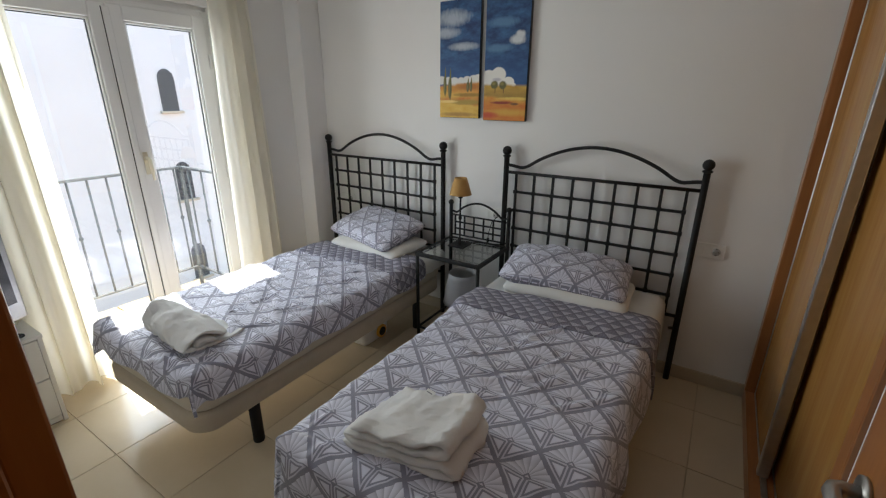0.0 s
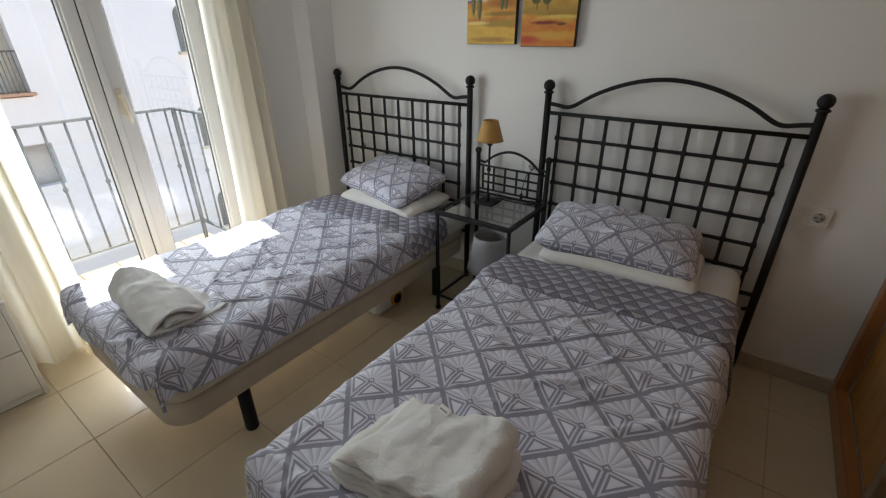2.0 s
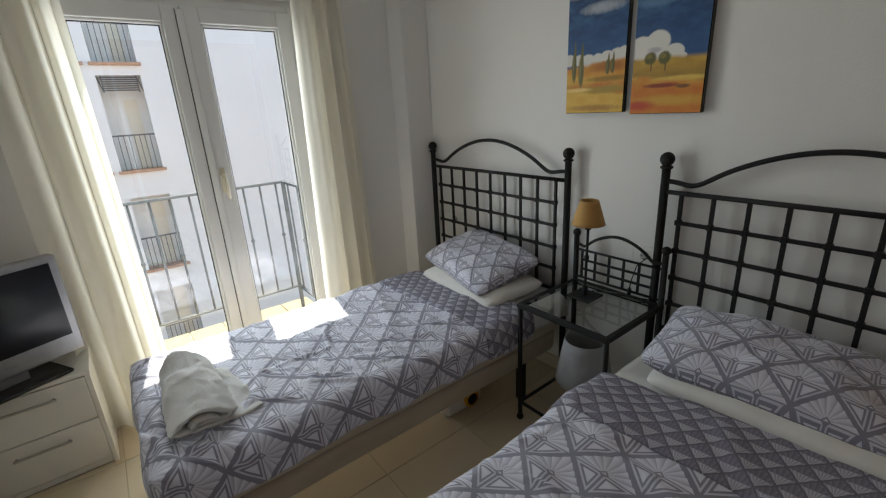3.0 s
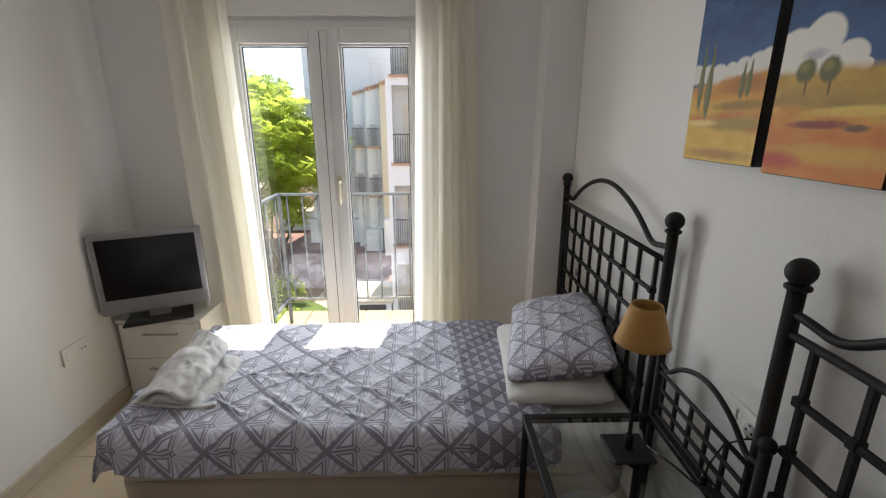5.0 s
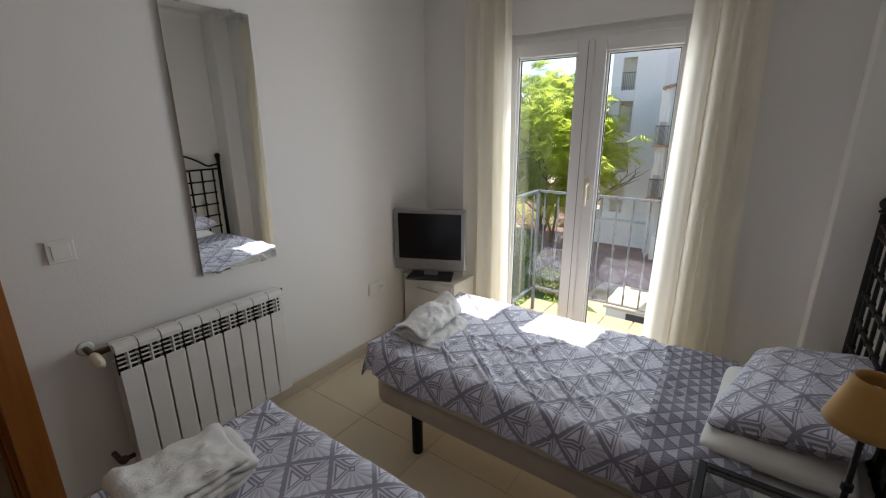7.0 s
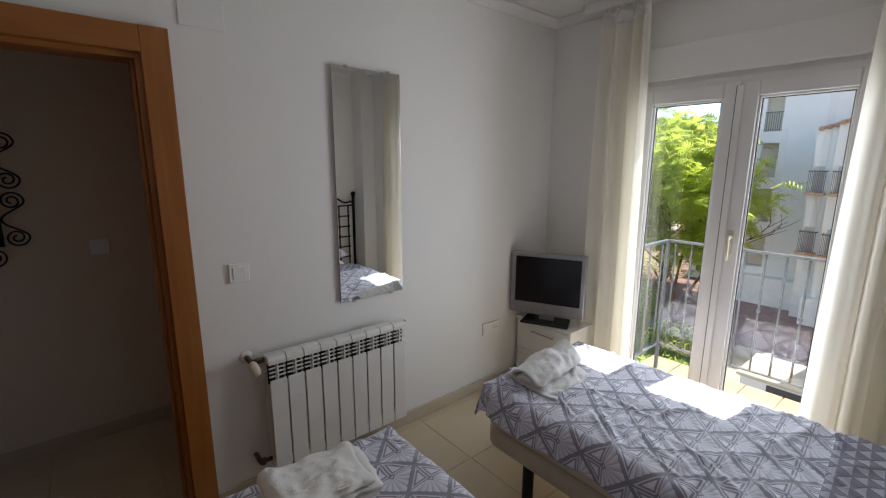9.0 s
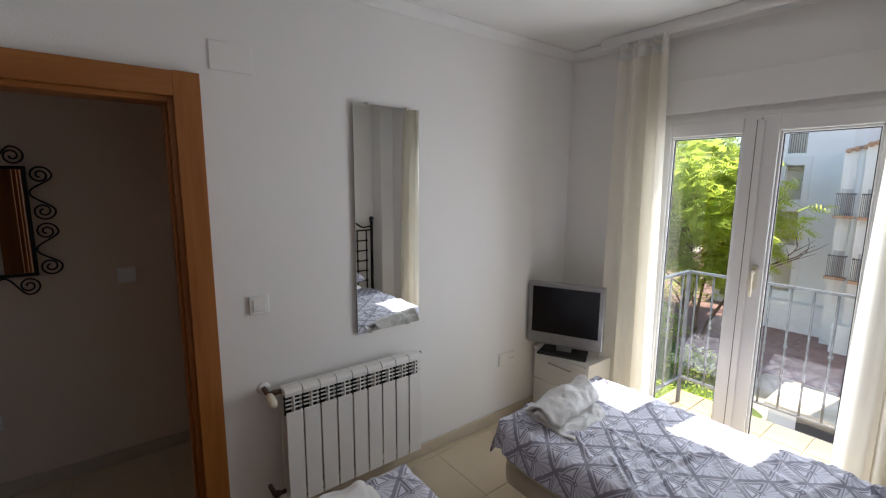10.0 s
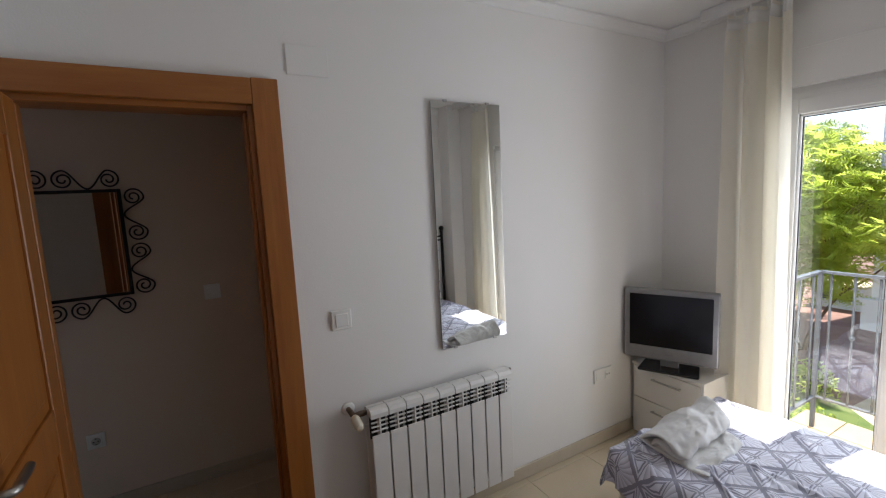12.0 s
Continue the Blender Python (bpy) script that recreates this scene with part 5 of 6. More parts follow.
curtain("cream cotton curtain gathered beside the pillar", 5.86, 6.12, 5.815, 6.20, 2.2, 3.3)
ob = part("curtain_rail", cube((-1.835, 4.45, 2.50), (-1.80, 6.45, H - 0.001), 0.003, 1), PVC)
tagged(ob, "white curtain rail under the ceiling", "curtain rail")


# ---- outside: materials ----
STUCCO = varied("white_stucco", (0.80, 0.79, 0.77), (0.85, 0.84, 0.82), 0.6, 0.9, bump=0.3, grain=30, dist=0.01)
STUCCO_PALE = varied("pale_cream_stucco", (0.74, 0.69, 0.58), (0.79, 0.74, 0.63), 0.6, 0.9, bump=0.3, grain=30, dist=0.01)
STUCCO_CREAM = varied("cream_stucco", (0.58, 0.50, 0.37), (0.64, 0.56, 0.43), 0.6, 0.9, bump=0.3, grain=30, dist=0.01)
TERRACOTTA = varied("terracotta", (0.46, 0.27, 0.17), (0.56, 0.35, 0.23), 6, 0.8, bump=0.3, grain=40)
RAILPAINT = varied("grey_rail_paint", (0.065, 0.07, 0.075), (0.095, 0.10, 0.105), 20, 0.45)
PAVING = varied("red_brown_paving", (0.20, 0.105, 0.085), (0.29, 0.165, 0.13), 1.2, 0.9, bump=0.6, grain=14, dist=0.02)
PATH_STONE = varied("cream_path", (0.45, 0.37, 0.26), (0.53, 0.44, 0.32), 1.0, 0.9, bump=0.2, grain=10)
GRASS = varied("lawn", (0.06, 0.11, 0.02), (0.13, 0.17, 0.04), 2.5, 0.95, bump=0.8, grain=25, dist=0.03)
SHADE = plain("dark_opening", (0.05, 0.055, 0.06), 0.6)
WINGLASS = varied("far_window_glass", (0.44, 0.45, 0.46), (0.52, 0.53, 0.54), 2.0, 0.15)
BALCTILE = varied("balcony_tile", (0.36, 0.26, 0.14), (0.42, 0.31, 0.175), 6, 0.5, bump=0.05)
BARK = varied("bark", (0.10, 0.065, 0.04), (0.17, 0.115, 0.075), 5, 0.95, bump=0.8, grain=20, dist=0.02)
LEAF = leaf_mat("fern_leaf", (0.24, 0.34, 0.05), (0.46, 0.52, 0.10))
LEAF_DEEP = leaf_mat("fern_leaf_deep", (0.10, 0.20, 0.05), (0.22, 0.32, 0.09))
HEDGE = leaf_mat("hedge_leaf", (0.08, 0.16, 0.025), (0.18, 0.27, 0.04))

# ground: one sheet to the horizon
bm = bmesh.new()
sheet(bm, 24, 24, lambda i, j: (-600 + 1200 * i, -600 + 1200 * j, GROUND))
structure("ground", bm, PAVING, "red-brown paved courtyard ground")

# our own house front round the balcony door
bm = bmesh.new()
box(bm, (W - 0.11, -3.0, GROUND), (W - 0.091, WY0, 6.0))
box(bm, (W - 0.11, WY1, GROUND), (W - 0.091, 14.0, 6.0))
box(bm, (W - 0.11, WY0, WTOP + 0.1), (W - 0.091, WY1, 6.0))
box(bm, (W - 0.11, WY0, GROUND), (W - 0.091, WY1, -0.12))
structure("wall_facade", bm, STUCCO, "white stucco house front")

# balcony
bal = thing("balcony", "small balcony with cream tiles and a grey iron railing", "balcony", (0, 0, 0))
part("slab", cube((-2.82, 4.66, -0.16), (W - 0.11, 6.02, -0.022), 0.004, 1), STUCCO_CREAM, bal)
part("threshold", cube((W - 0.11, WY0 + 0.002, -0.05), (XF - 0.03, WY1 - 0.002, 0.028), 0.003, 1), BALCTILE, bal)
for i in range(3):
    for j in range(6):
        x0, y0 = -2.817 + i * 0.260, 4.665 + j * 0.226
        part("floor_tile", cube((x0 + 0.004, y0 + 0.004, -0.022), (x0 + 0.256, y0 + 0.222, -0.008), 0.002, 1), BALCTILE, bal)
RX, RY0, RY1 = -2.585, 4.785, 5.905
def railing(parent, a, b, z0, z1, n, mat, knots=True, r=0.007, sunk=0.0):
    """Uprights between a handrail and a bottom rail, with small knots on every second one."""
    a, b = Vector((*a, 0)), Vector((*b, 0))
    d = (b - a).normalized()
    side = Vector((-d.y, d.x, 0))
    for z, h, w in ((z1, 0.008, 0.016), (z0, 0.006, 0.012)):
        bm = bmesh.new()
        p = [a + side * w, b + side * w, b - side * w, a - side * w]
        lo = [bm.verts.new(q + Vector((0, 0, z - h))) for q in p]
        hi = [bm.verts.new(q + Vector((0, 0, z + h))) for q in p]
        for k in range(4):
            bm.faces.new((lo[k], lo[(k + 1) % 4], hi[(k + 1) % 4], hi[k]))
        bm.faces.new(lo[::-1])
        bm.faces.new(hi)
        bmesh.ops.recalc_face_normals(bm, faces=bm.faces)
        part("handrail" if z == z1 else "bottom_rail", bm, mat, parent)
    for i in range(n):
        c = a + (b - a) * ((i + 0.5) / n)
        bm = sweep(bmesh.new(), [(c.x, c.y, z0 - sunk), (c.x, c.y, z1)], r, 8)
        if knots and i % 2 == 1:
            zk = (z0 + z1) / 2 + 0.02
            lathe(bm, [(r, -0.015), (r * 1.9, -0.006), (r * 1.9, 0.006), (r, 0.015)], 10, (c.x, c.y, zk))
        part("baluster", bm, mat, parent, "", True)
railing(bal, (RX, RY0), (RX, RY1), 0.20, 1.02, 10, RAILPAINT)
railing(bal, (RX, RY0), (W - 0.11, RY0), 0.20, 1.02, 3, RAILPAINT)
railing(bal, (RX, RY1), (W - 0.11, RY1), 0.20, 1.02, 3, RAILPAINT)
for y in (RY0, RY1):
    part("corner_post", cube((RX - 0.012, y - 0.012, -0.01), (RX + 0.012, y + 0.012, 1.025), 0.002, 1), RAILPAINT, bal)


# ---- outside: buildings ----
def window_flat(parent, x, y, z, w, h, rail=True, depth=0.25):
    """A recessed window in a wall that faces +x: opening, glass, sill and a small railing."""
    wn_ = thing_part("window", parent)
    part("recess", cube((x - 0.02, y - w / 2, z), (x + 0.015, y + w / 2, z + h)), STUCCO, wn_)
    part("pane", cube((x + 0.016, y - w / 2 + 0.06, z + 0.02), (x + 0.03, y + w / 2 - 0.06, z + h - 0.06)), WINGLASS, wn_)
    part("sill", cube((x, y - w / 2 - 0.12, z - 0.12), (x + 0.35, y + w / 2 + 0.12, z), 0.01, 1), TERRACOTTA, wn_)
    if rail:
        bm = bmesh.new()
        for k in range(11):
            yy = y - w / 2 - 0.05 + k * (w + 0.1) / 10
            box(bm, (x + 0.285, yy - 0.009, z), (x + 0.303, yy + 0.009, z + 0.98))
        box(bm, (x + 0.27, y - w / 2 - 0.07, z + 0.95), (x + 0.315, y + w / 2 + 0.07, z + 1.0))
        for yy in (y - w / 2 - 0.06, y + w / 2 + 0.06):
            box(bm, (x, yy - 0.015, z + 0.95), (x + 0.30, yy + 0.015, z + 1.0))
        part("window_rail", bm, RAILPAINT, wn_, "dark iron window railing")
    return wn_


def loggia_wall(parent, y0, y1, opens, h, x=0.0, th=1.6):
    """A thick wall facing +x with real openings, built as strips round them; opens are (ya, yb, za, zb)."""
    ys = sorted({y0, y1, *(o[0] for o in opens), *(o[1] for o in opens)})
    bm = bmesh.new()
    for a, b in zip(ys, ys[1:]):
        col = sorted([o for o in opens if o[0] <= a + 1e-6 and o[1] >= b - 1e-6], key=lambda o: o[2])
        z = 0.0
        for o in col:
            if o[2] > z:
                box(bm, (x - 0.35, a, z), (x, b, o[2]))
            z = o[3]
        box(bm, (x - 0.35, a, z), (x, b, h))
    bmesh.ops.remove_doubles(bm, verts=bm.verts, dist=0.0005)
    part("wall", bm, STUCCO, parent)


far = thing("apartment_house", "tall white apartment house in shade across the courtyard", "house", (-27.2, 0, GROUND))
FAR_OPEN = [(-1.18, -0.42, z, z + 1.75) for z in (1.9, 4.35, 6.7, 9.05, 11.5, 14.0)]
loggia_wall(far, -1.75, 3.2, FAR_OPEN, 17.5)
part("back_wall", cube((-9.0, -1.75, 0), (-0.62, 3.2, 17.5)), STUCCO_PALE, far)
part("roof", cube((-9.3, -2.0, 17.5), (0.3, 3.4, 17.8), 0.03, 1), TERRACOTTA, far)
part("low_wall", cube((0.0, -1.9, 0), (0.7, 3.2, 1.5), 0.02, 1), STUCCO, far)
for ya, yb, za, zb in FAR_OPEN:
    lv = thing_part("loggia", far)
    part("loggia_floor", cube((-0.62, -1.5, za - 0.2), (-0.35, -0.1, za)), STUCCO_CREAM, lv)
    if za > 8:
        bm = bmesh.new()
        for k in range(9):
            yy = ya + k * (yb - ya) / 8
            box(bm, (-0.04, yy - 0.011, za), (-0.018, yy + 0.011, za + 0.95))
        box(bm, (-0.045, ya, za + 0.93), (-0.013, yb, za + 0.97))
        part("loggia_rail", bm, RAILPAINT, lv, "dark iron balcony railing")
far2 = thing("apartment_house", "stepped white house wing with a tiled sloping roof", "house", (-25.6, 0, GROUND))
for x0, x1, y0, y1, h0, h1 in ((-6, 0.0, 1.35, 2.15, 8.9, 9.1), (-6, 0.55, 2.15, 3.05, 9.1, 9.35), (-6, 1.3, 3.05, 4.4, 9.35, 9.75)):
    bm = bmesh.new()
    lo = [bm.verts.new((x, y, 0)) for x, y in ((x0, y0), (x1, y0), (x1, y1), (x0, y1))]
    hi = [bm.verts.new((x, y, h)) for x, y, h in ((x0, y0, h0), (x1, y0, h0), (x1, y1, h1), (x0, y1, h1))]
    for k in range(4):
        bm.faces.new((lo[k], lo[(k + 1) % 4], hi[(k + 1) % 4], hi[k]))
    bm.faces.new(lo[::-1])
    bm.faces.new(hi)
    # cream on the third volume puts its yellowish sunlit tone into the colour
    part("wall", bm, STUCCO if y0 < 3 else STUCCO_CREAM, far2)
    bm = bmesh.new()
    n = int((y1 - y0) / 0.2)
    for k in range(n):
        yy = y0 + (k + 0.5) * (y1 - y0) / n
        zz = h0 + (h1 - h0) * (k + 0.5) / n
        sweep(bm, [(x1 + 0.18, yy, zz + 0.03), (x0, yy, zz + 0.55)], 0.11, 8)
    part("roof_tile_row", bm, TERRACOTTA, far2, "", True)
for y, x in ((1.62, 0.0), (2.55, 0.55)):
    for z in (6.1, 3.3):
        window_flat(far2, x, y, z, 0.5, 1.25)
part("base_block", cube((0, 1.9, 0), (1.1, 2.9, 1.3), 0.02, 1), STUCCO, far2)
part("base_block", cube((0, 3.1, 0), (2.0, 4.4, 2.1), 0.02, 1), STUCCO, far2)


# near wing with loggias and arched windows, facing the balcony
near = thing("apartment_wing", "bright white apartment wing with balconies and arched windows", "house", (-14.8, 4.35, GROUND))
LOG = [(0.2, 0.78), (1.05, 2.06), (2.9, 3.52)]
ROWS_Z = (0.65, 3.57, 6.55, 9.42)
opens = [(a, b, z - 0.55, z + (1.65 if z < 5 else 2.0)) for a, b in LOG[:2] for z in ROWS_Z] + [(2.9, 3.52, 3.6, 4.72), (2.9, 3.52, 5.9, 8.07)]
loggia_wall(near, 0.0, 15.2, opens, 13.5)
part("back_wall", cube((-6.0, 0.0, 0), (-0.74, 15.2, 13.4)), STUCCO, near)
part("side_wall", cube((-0.74, 0.0, 0), (-0.35, 0.12, 13.4)), STUCCO, near)
part("roof_edge", cube((-6.3, -0.2, 13.5), (0.25, 15.4, 13.7), 0.03, 1), TERRACOTTA, near)
for z in ROWS_Z:
    part("loggia_floor", cube((-0.74, 0.12, z - 0.72), (-0.35, 4.2, z - 0.56)), STUCCO_PALE, near)
part("divider", cube((-0.74, 0.82, 0), (-0.35, 1.0, 13.3)), STUCCO, near)
part("divider", cube((-0.74, 2.2, 0), (-0.35, 2.75, 13.3)), STUCCO, near)
part("divider", cube((-0.74, 3.75, 0), (-0.35, 3.9, 13.3)), STUCCO, near)
for a, b in LOG:
    for z in ROWS_Z:
        if a > 2.5 and not 6 < z < 9:
            continue
        lv = thing_part("loggia", near)
        part("ledge", cube((-0.35, a - 0.08, z - 0.62), (0.12, b + 0.08, z - 0.54), 0.01, 1), TERRACOTTA, lv)
        part("door", cube((-0.74, (a + b) / 2 + 0.02, z - 0.55), (-0.71, (a + b) / 2 + 0.34, z + 1.4)), STUCCO_PALE, lv)
        bm = bmesh.new()
        n = max(7, int((b - a) / 0.12))
        for k in range(n + 1):
            yy = a + k * (b - a) / n
            box(bm, (-0.03, yy - 0.010, z - 0.54), (-0.01, yy + 0.010, z + 0.42))
        box(bm, (-0.035, a, z + 0.40), (-0.005, b, z + 0.44))
        part("loggia_rail", bm, RAILPAINT, lv, "dark iron balcony railing")
        if 6 < z < 9 and 0.5 < a < 2.5:
            bm = bmesh.new()
            for k in range(7):
                zz = z + 1.62 + k * 0.055
                box(bm, (-0.045, a + 0.10, zz - 0.019), (-0.025, b - 0.10, zz + 0.019))
            for p, q in (((a, z + 1.98), (a + 0.10, z + 1.58)), ((b - 0.10, z + 1.98), (b, z + 1.58))):
                sweep(bm, [(-0.035, p[0], p[1]), (-0.035, q[0], q[1])], 0.016, 6)
            for yy in (a + 0.10, b - 0.10):
                box(bm, (-0.05, yy - 0.014, z + 1.56), (-0.02, yy + 0.014, z + 2.0))
            part("loggia_lattice", bm, RAILPAINT, lv, "grey lattice screen")
# arched windows
for z in (1.53, 4.50, 7.47):
    wa = thing_part("arched_window", near)
    y, w, h = 7.78, 0.26, 0.62
    pr = [(y - w, z - h), (y + w, z - h)] + [(y + w * math.cos(k * math.pi / 10), z + 0.35 + 0.33 * math.sin(k * math.pi / 10)) for k in range(11)]
    bm = bmesh.new()
    f = bm.faces.new([bm.verts.new((0.004, a, b)) for a, b in pr])
    g_ = bmesh.ops.extrude_face_region(bm, geom=[f])
    bmesh.ops.translate(bm, vec=(0.025, 0, 0), verts=[v for v in g_["geom"] if isinstance(v, bmesh.types.BMVert)])
    bmesh.ops.recalc_face_normals(bm, faces=bm.faces)
    part("lattice_shutter", bm, RAILPAINT, wa, "dark lattice shutter")
    part("sill", cube((0.0, y - w - 0.1, z - h - 0.08), (0.14, y + w + 0.1, z - h), 0.01, 1), STUCCO_CREAM, wa)
    for k in range(9):
        zz = z - h + 0.10 + k * 0.13
        part("slat", cube((0.03, y - w + 0.04, zz), (0.042, y + w - 0.04, zz + 0.04)), SHADE, wa)

# courtyard pieces
def garden_box(name, label, cat, lo, hi, vent):
    ob = thing(name, label, cat, (lo[0], lo[1], GROUND))
    d = (hi[0] - lo[0], hi[1] - lo[1], hi[2])
    part("body", cube((0, 0, 0), (d[0], d[1], d[2] - 0.12), 0.01, 1), STUCCO, ob)
    part("cap", cube((-0.1, -0.1, d[2] - 0.12), (d[0] + 0.1, d[1] + 0.1, d[2]), 0.02, 1), STUCCO_CREAM, ob)
    for y0, y1 in vent:
        part("vent", cube((d[0], y0, d[2] * 0.35), (d[0] + 0.02, y1, d[2] * 0.35 + 0.42), 0.005, 1), SHADE, ob, "dark louvred vent")
garden_box("vent_housing", "low white vent housing with a cream cap", "vent housing", (-31.5, -5.0, 0), (-30.0, -2.8, 1.4), ((0.4, 1.0), (1.15, 1.75)))
garden_box("vent_housing", "low white vent housing below the balcony", "vent housing", (-16.6, 2.4, 0), (-14.7, 4.3, 0.95), ((0.7, 1.7),))
for name, pts, mat, z, lb, cat in (
    ("path", ((-60, -16), (-33, -12), (-26, -6), (-20.5, -3.2), (-20.5, -5.4), (-30, -14), (-60, -22)), PATH_STONE, 0.02, "cream stone garden path", "path"),
    ("lawn", ((-21, -3.6), (-15.5, 2.1), (-12, 2.4), (-9, -1), (-12, -8), (-19, -9)), GRASS, 0.03, "green lawn bed", "lawn"),
    ("terrace", ((-19.5, 1.0), (-14.0, 0.6), (-14.0, 3.4), (-19.5, 3.2)), PATH_STONE, 0.025, "cream stone terrace strip", "terrace")):
    bm = bmesh.new()
    f = bm.faces.new([bm.verts.new((a, b, GROUND)) for a, b in pts])
    g_ = bmesh.ops.extrude_face_region(bm, geom=[f])
    bmesh.ops.translate(bm, vec=(0, 0, z), verts=[v for v in g_["geom"] if isinstance(v, bmesh.types.BMVert)])
    bmesh.ops.recalc_face_normals(bm, faces=bm.faces)
    structure(name, bm, mat, lb, cat)


# ---- trees and bushes ----
def frond(bm, base, d, length, rng, size):
    """A feathered leaf: pairs of narrow leaflets along a drooping rib."""
    d = d.normalized()
    side = d.cross(Vector((0, 0, 1)))
    if side.length < 0.1:
        side = Vector((1, 0, 0))
    side = (side.normalized() + Vector((rng.uniform(-0.5, 0.5), rng.uniform(-0.5, 0.5), rng.uniform(-0.95, 0.95)))).normalized()
    n = 5
    for k in range(n):
        s = (k + 0.6) / n
        p = base + d * length * s + Vector((0, 0, -0.28 * length * s * s))
        ll = size * (0.45 + 0.75 * math.sin(math.pi * min(1, s * 0.9 + 0.1)))
        for sg in (-1, 1):
            q = p + side * sg * ll + d * ll * 0.45 + Vector((0, 0, rng.uniform(-0.05, 0.03)))
            w = d * ll * 0.24
            bm.faces.new([bm.verts.new(v) for v in (p - w * 0.4, p + w, q + w * 0.5, q - w * 0.2)])


def tree(label, at, height, spread, seed, count, size, material, low=0.30):
    """A forked, open tree: limbs carry flat drooping sprays of feathered leaves, with gaps between."""
    rng = random.Random(seed)
    tr = thing("tree", label, "tree", at)
    bm = bmesh.new()
    tips = []
    rad, mid = height * 0.36, height * (0.5 + low * 0.5)
    def limb(p, d, length, r, depth):
        pts, rs = [p], [r]
        for k in range(5):
            d = (d + Vector((rng.uniform(-1, 1), rng.uniform(-1, 1), rng.uniform(-0.2, 0.45))) * 0.22).normalized()
            p = p + d * length / 5
            pts.append(p)
            rs.append(r * (1 - 0.11 * (k + 1)))
        sweep(bm, pts, rs, 8 if depth < 2 else 5)
        if depth >= 2:
            tips.extend(pts[2:])
        if depth >= 3:
            return
        for k in range(3):
            a = rng.uniform(0, math.tau)
            nd = (d * 0.55 + Vector((math.cos(a), math.sin(a), rng.uniform(0.05, 0.6))) * spread).normalized()
            limb(pts[-1 - (k % 2)], nd, length * rng.uniform(0.62, 0.82), r * 0.58, depth + 1)
    for lean in ((0.30, -0.12), (-0.20, 0.26), (0.02, -0.34)):
        limb(Vector((lean[0] * 0.3, lean[1] * 0.3, 0)), Vector((lean[0], lean[1], 1)), height * 0.30, height * 0.0105, 0)
    part("trunk", bm, BARK, tr, "", True)
    bm = bmesh.new()
    made = 0
    while made < count:
        v = Vector((rng.gauss(0, 1), rng.gauss(0, 1), rng.gauss(0, 1))).normalized() * rng.uniform(0.25, 1.0) ** 0.5
        lump = noise.noise(v * 2.4 + Vector((seed, 0, 0)))
        if lump < -0.16:
            continue
        v *= 0.80 + 0.55 * lump
        c = Vector((v.x * rad, v.y * rad, mid + v.z * (height - mid) * (1.0 if v.z > 0 else 0.8)))
        # one spray: fronds spread round a twig's end, nearly level, drooping outwards
        out = Vector((v.x, v.y, 0.0))
        turn = math.atan2(out.y, out.x)
        for q in range(9):
            a = turn + rng.gauss(0, 1.0)
            d = Vector((math.cos(a), math.sin(a), rng.uniform(-0.55, 0.65)))
            frond(bm, c + Vector((rng.gauss(0, 0.20), rng.gauss(0, 0.20), rng.gauss(0, 0.05))), d, rng.uniform(0.6, 1.1) * size * 4.0, rng, size)
        made += 1
    part("crown", bm, material, tr, "feathery bright green foliage")
    return tr


tree("tall feathery yellow-green tree in the courtyard", (-21.5, -2.3, GROUND), 9.7, 0.6, 11, 800, 0.165, LEAF, 0.16)
tree("feathery green tree by the garden path", (-34.0, -17.0, GROUND), 8.5, 0.6, 37, 200, 0.19, LEAF_DEEP)
tree("darker feathery tree behind the first", (-27.5, -5.6, GROUND), 11.2, 0.6, 23, 520, 0.19, LEAF_DEEP)


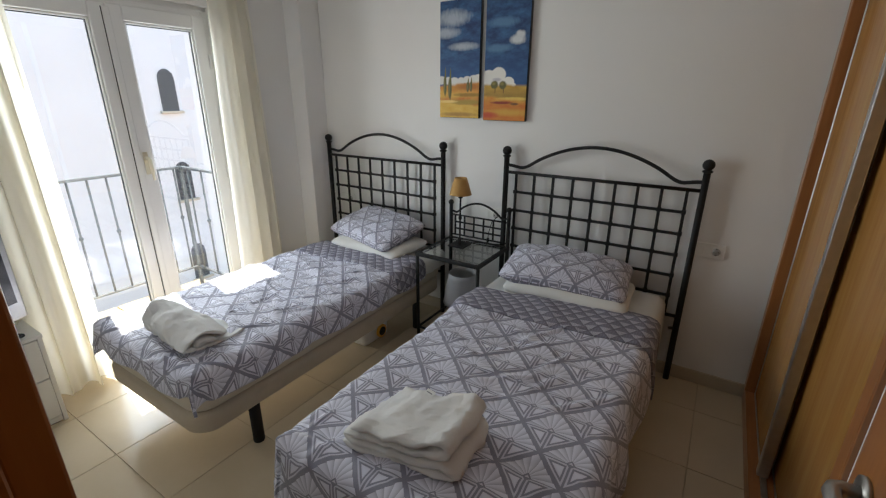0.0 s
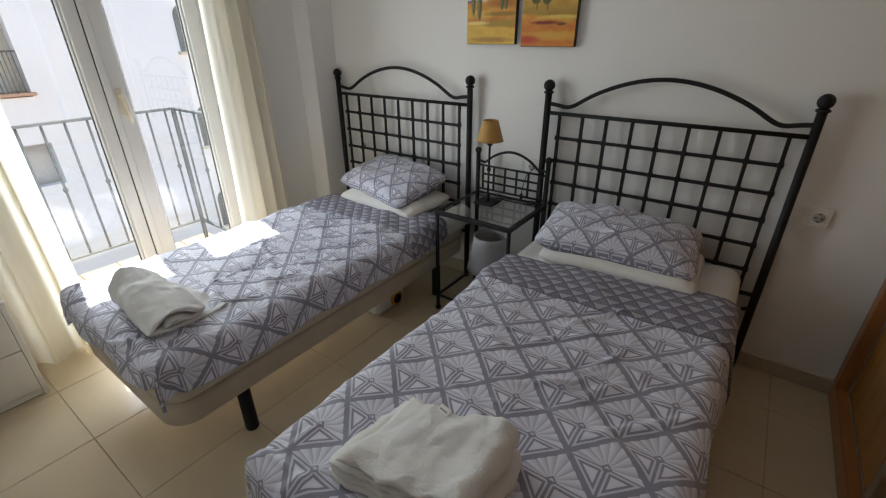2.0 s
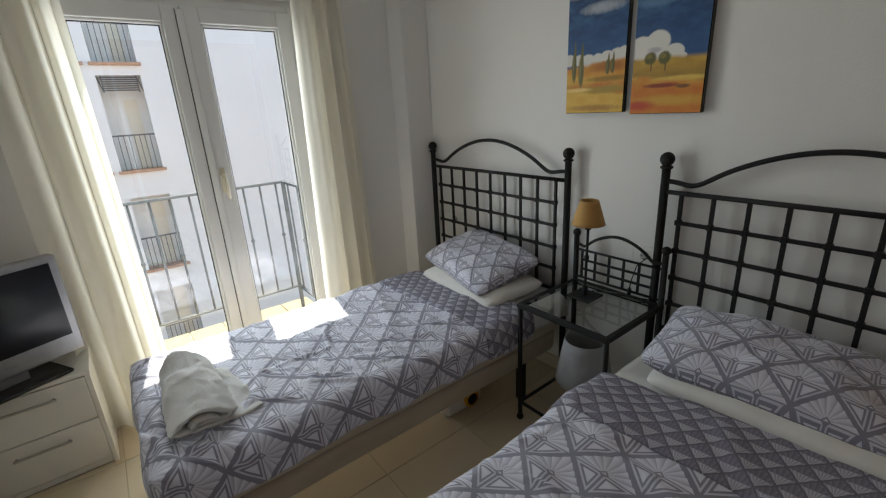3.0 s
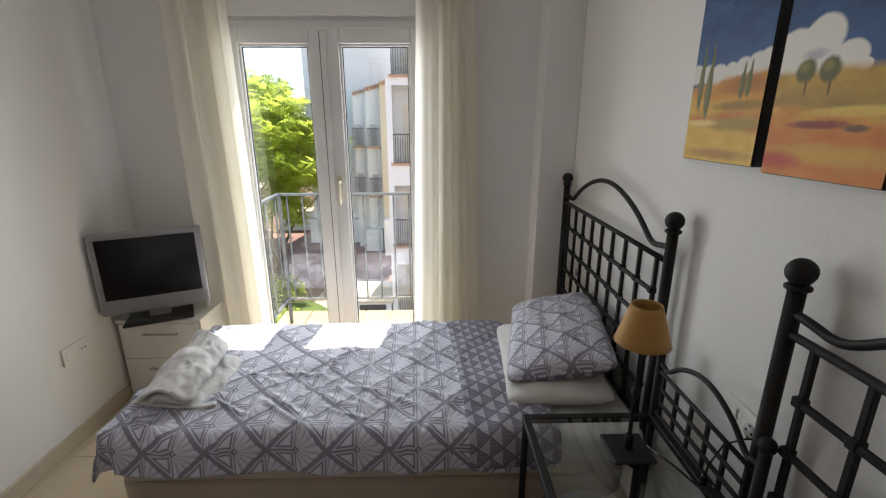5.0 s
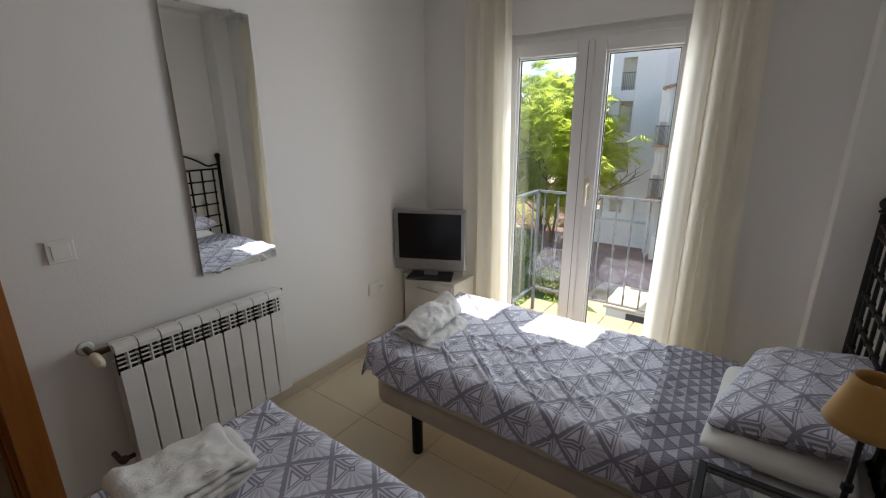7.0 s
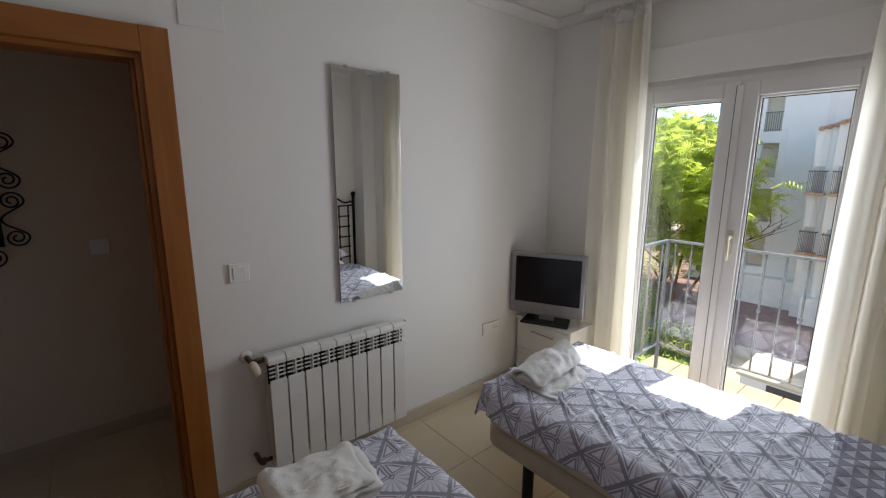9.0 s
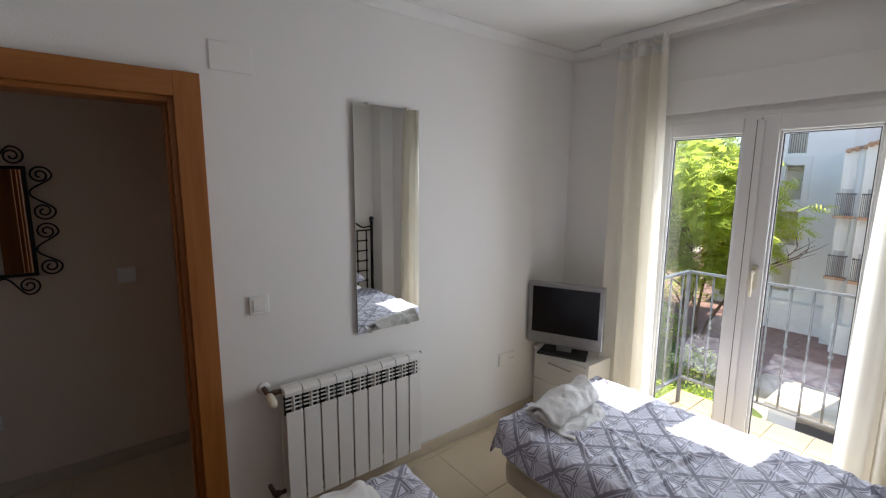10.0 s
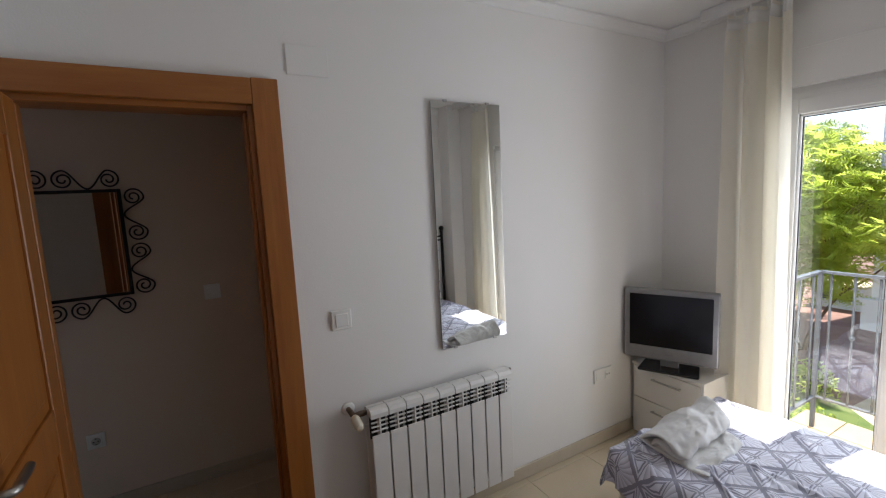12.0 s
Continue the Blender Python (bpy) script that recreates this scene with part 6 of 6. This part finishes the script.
def bush(label, at, r, h, seed, count):
    rng = random.Random(seed)
    bs = thing("bush", label, "bush", at)
    bm = bmesh.new()
    for _ in range(6):
        a = rng.uniform(0, math.tau)
        sweep(bm, [(0, 0, 0), (r * 0.5 * math.cos(a), r * 0.5 * math.sin(a), h * 0.6)], [0.03, 0.01], 5)
    part("stem", bm, BARK, bs)
    bm = bmesh.new()
    for _ in range(count):
        a, e = rng.uniform(0, math.tau), rng.uniform(0, 1)
        q = rng.uniform(0.55, 1.0) * (1 + 0.25 * noise.noise(Vector((math.cos(a) * 2, math.sin(a) * 2, seed))))
        c = Vector((r * q * math.cos(a) * math.sqrt(1 - e * e * 0.9), r * q * math.sin(a) * math.sqrt(1 - e * e * 0.9), h * (0.12 + 0.85 * e * q)))
        t1 = Vector((rng.gauss(0, 1), rng.gauss(0, 1), rng.gauss(0, 1))).normalized()
        t2 = t1.orthogonal().normalized()
        s = rng.uniform(0.06, 0.11)
        bm.faces.new([bm.verts.new(c + v) for v in (t1 * s, t2 * s * 0.5, -t1 * s, -t2 * s * 0.5)])
    part("leaves", bm, HEDGE, bs)
bush("rounded green shrub in the courtyard bed", (-17.0, -0.6, GROUND), 1.1, 1.2, 3, 900)
bush("rounded green shrub in the courtyard bed", (-13.6, 0.4, GROUND), 1.4, 1.0, 4, 1000)
bush("rounded green shrub in the courtyard bed", (-20.0, -3.6, GROUND), 1.3, 2.0, 5, 1000)
for k in range(5):
    bush("clipped green hedge by the garden path", (-34.0 + k * 1.6, -13.5 + k * 1.9, GROUND), 1.3, 1.7, 31 + k, 420)


# ---- floor tiles ----
TS = 0.4405
GX0, GY0 = -0.692, 4.650
cache = {}
def tile_mesh(w, d):
    key = (round(w, 3), round(d, 3))
    if key not in cache:
        bm = cube((0, 0, -0.004), (w, d, 0.0), 0.0012, 1)
        me = bpy.data.meshes.new("tile")
        bm.to_mesh(me)
        bm.free()
        me.materials.append(TILE)
        cache[key] = me
    return cache[key]
def lay(x_lo, x_hi, y_lo, y_hi):
    i0, i1 = math.floor((x_lo - GX0) / TS), math.ceil((x_hi - GX0) / TS)
    j0, j1 = math.floor((y_lo - GY0) / TS), math.ceil((y_hi - GY0) / TS)
    for i in range(i0, i1):
        for j in range(j0, j1):
            a0, a1 = max(GX0 + i * TS + 0.0012, x_lo), min(GX0 + (i + 1) * TS - 0.0012, x_hi)
            c0, c1 = max(GY0 + j * TS + 0.0012, y_lo), min(GY0 + (j + 1) * TS - 0.0012, y_hi)
            if a1 - a0 > 0.01 and c1 - c0 > 0.01:
                ob = new("tile", tile_mesh(a1 - a0, c1 - c0))
                ob.location = (a0, c0, 0.0)
                ob.parent = floor
lay(W, E + 0.0, S, N)
lay(-1.2, 2.4, HALL, S - 0.13)
lay(DX0 + 0.022, DX1 - 0.022, S - 0.13, S)
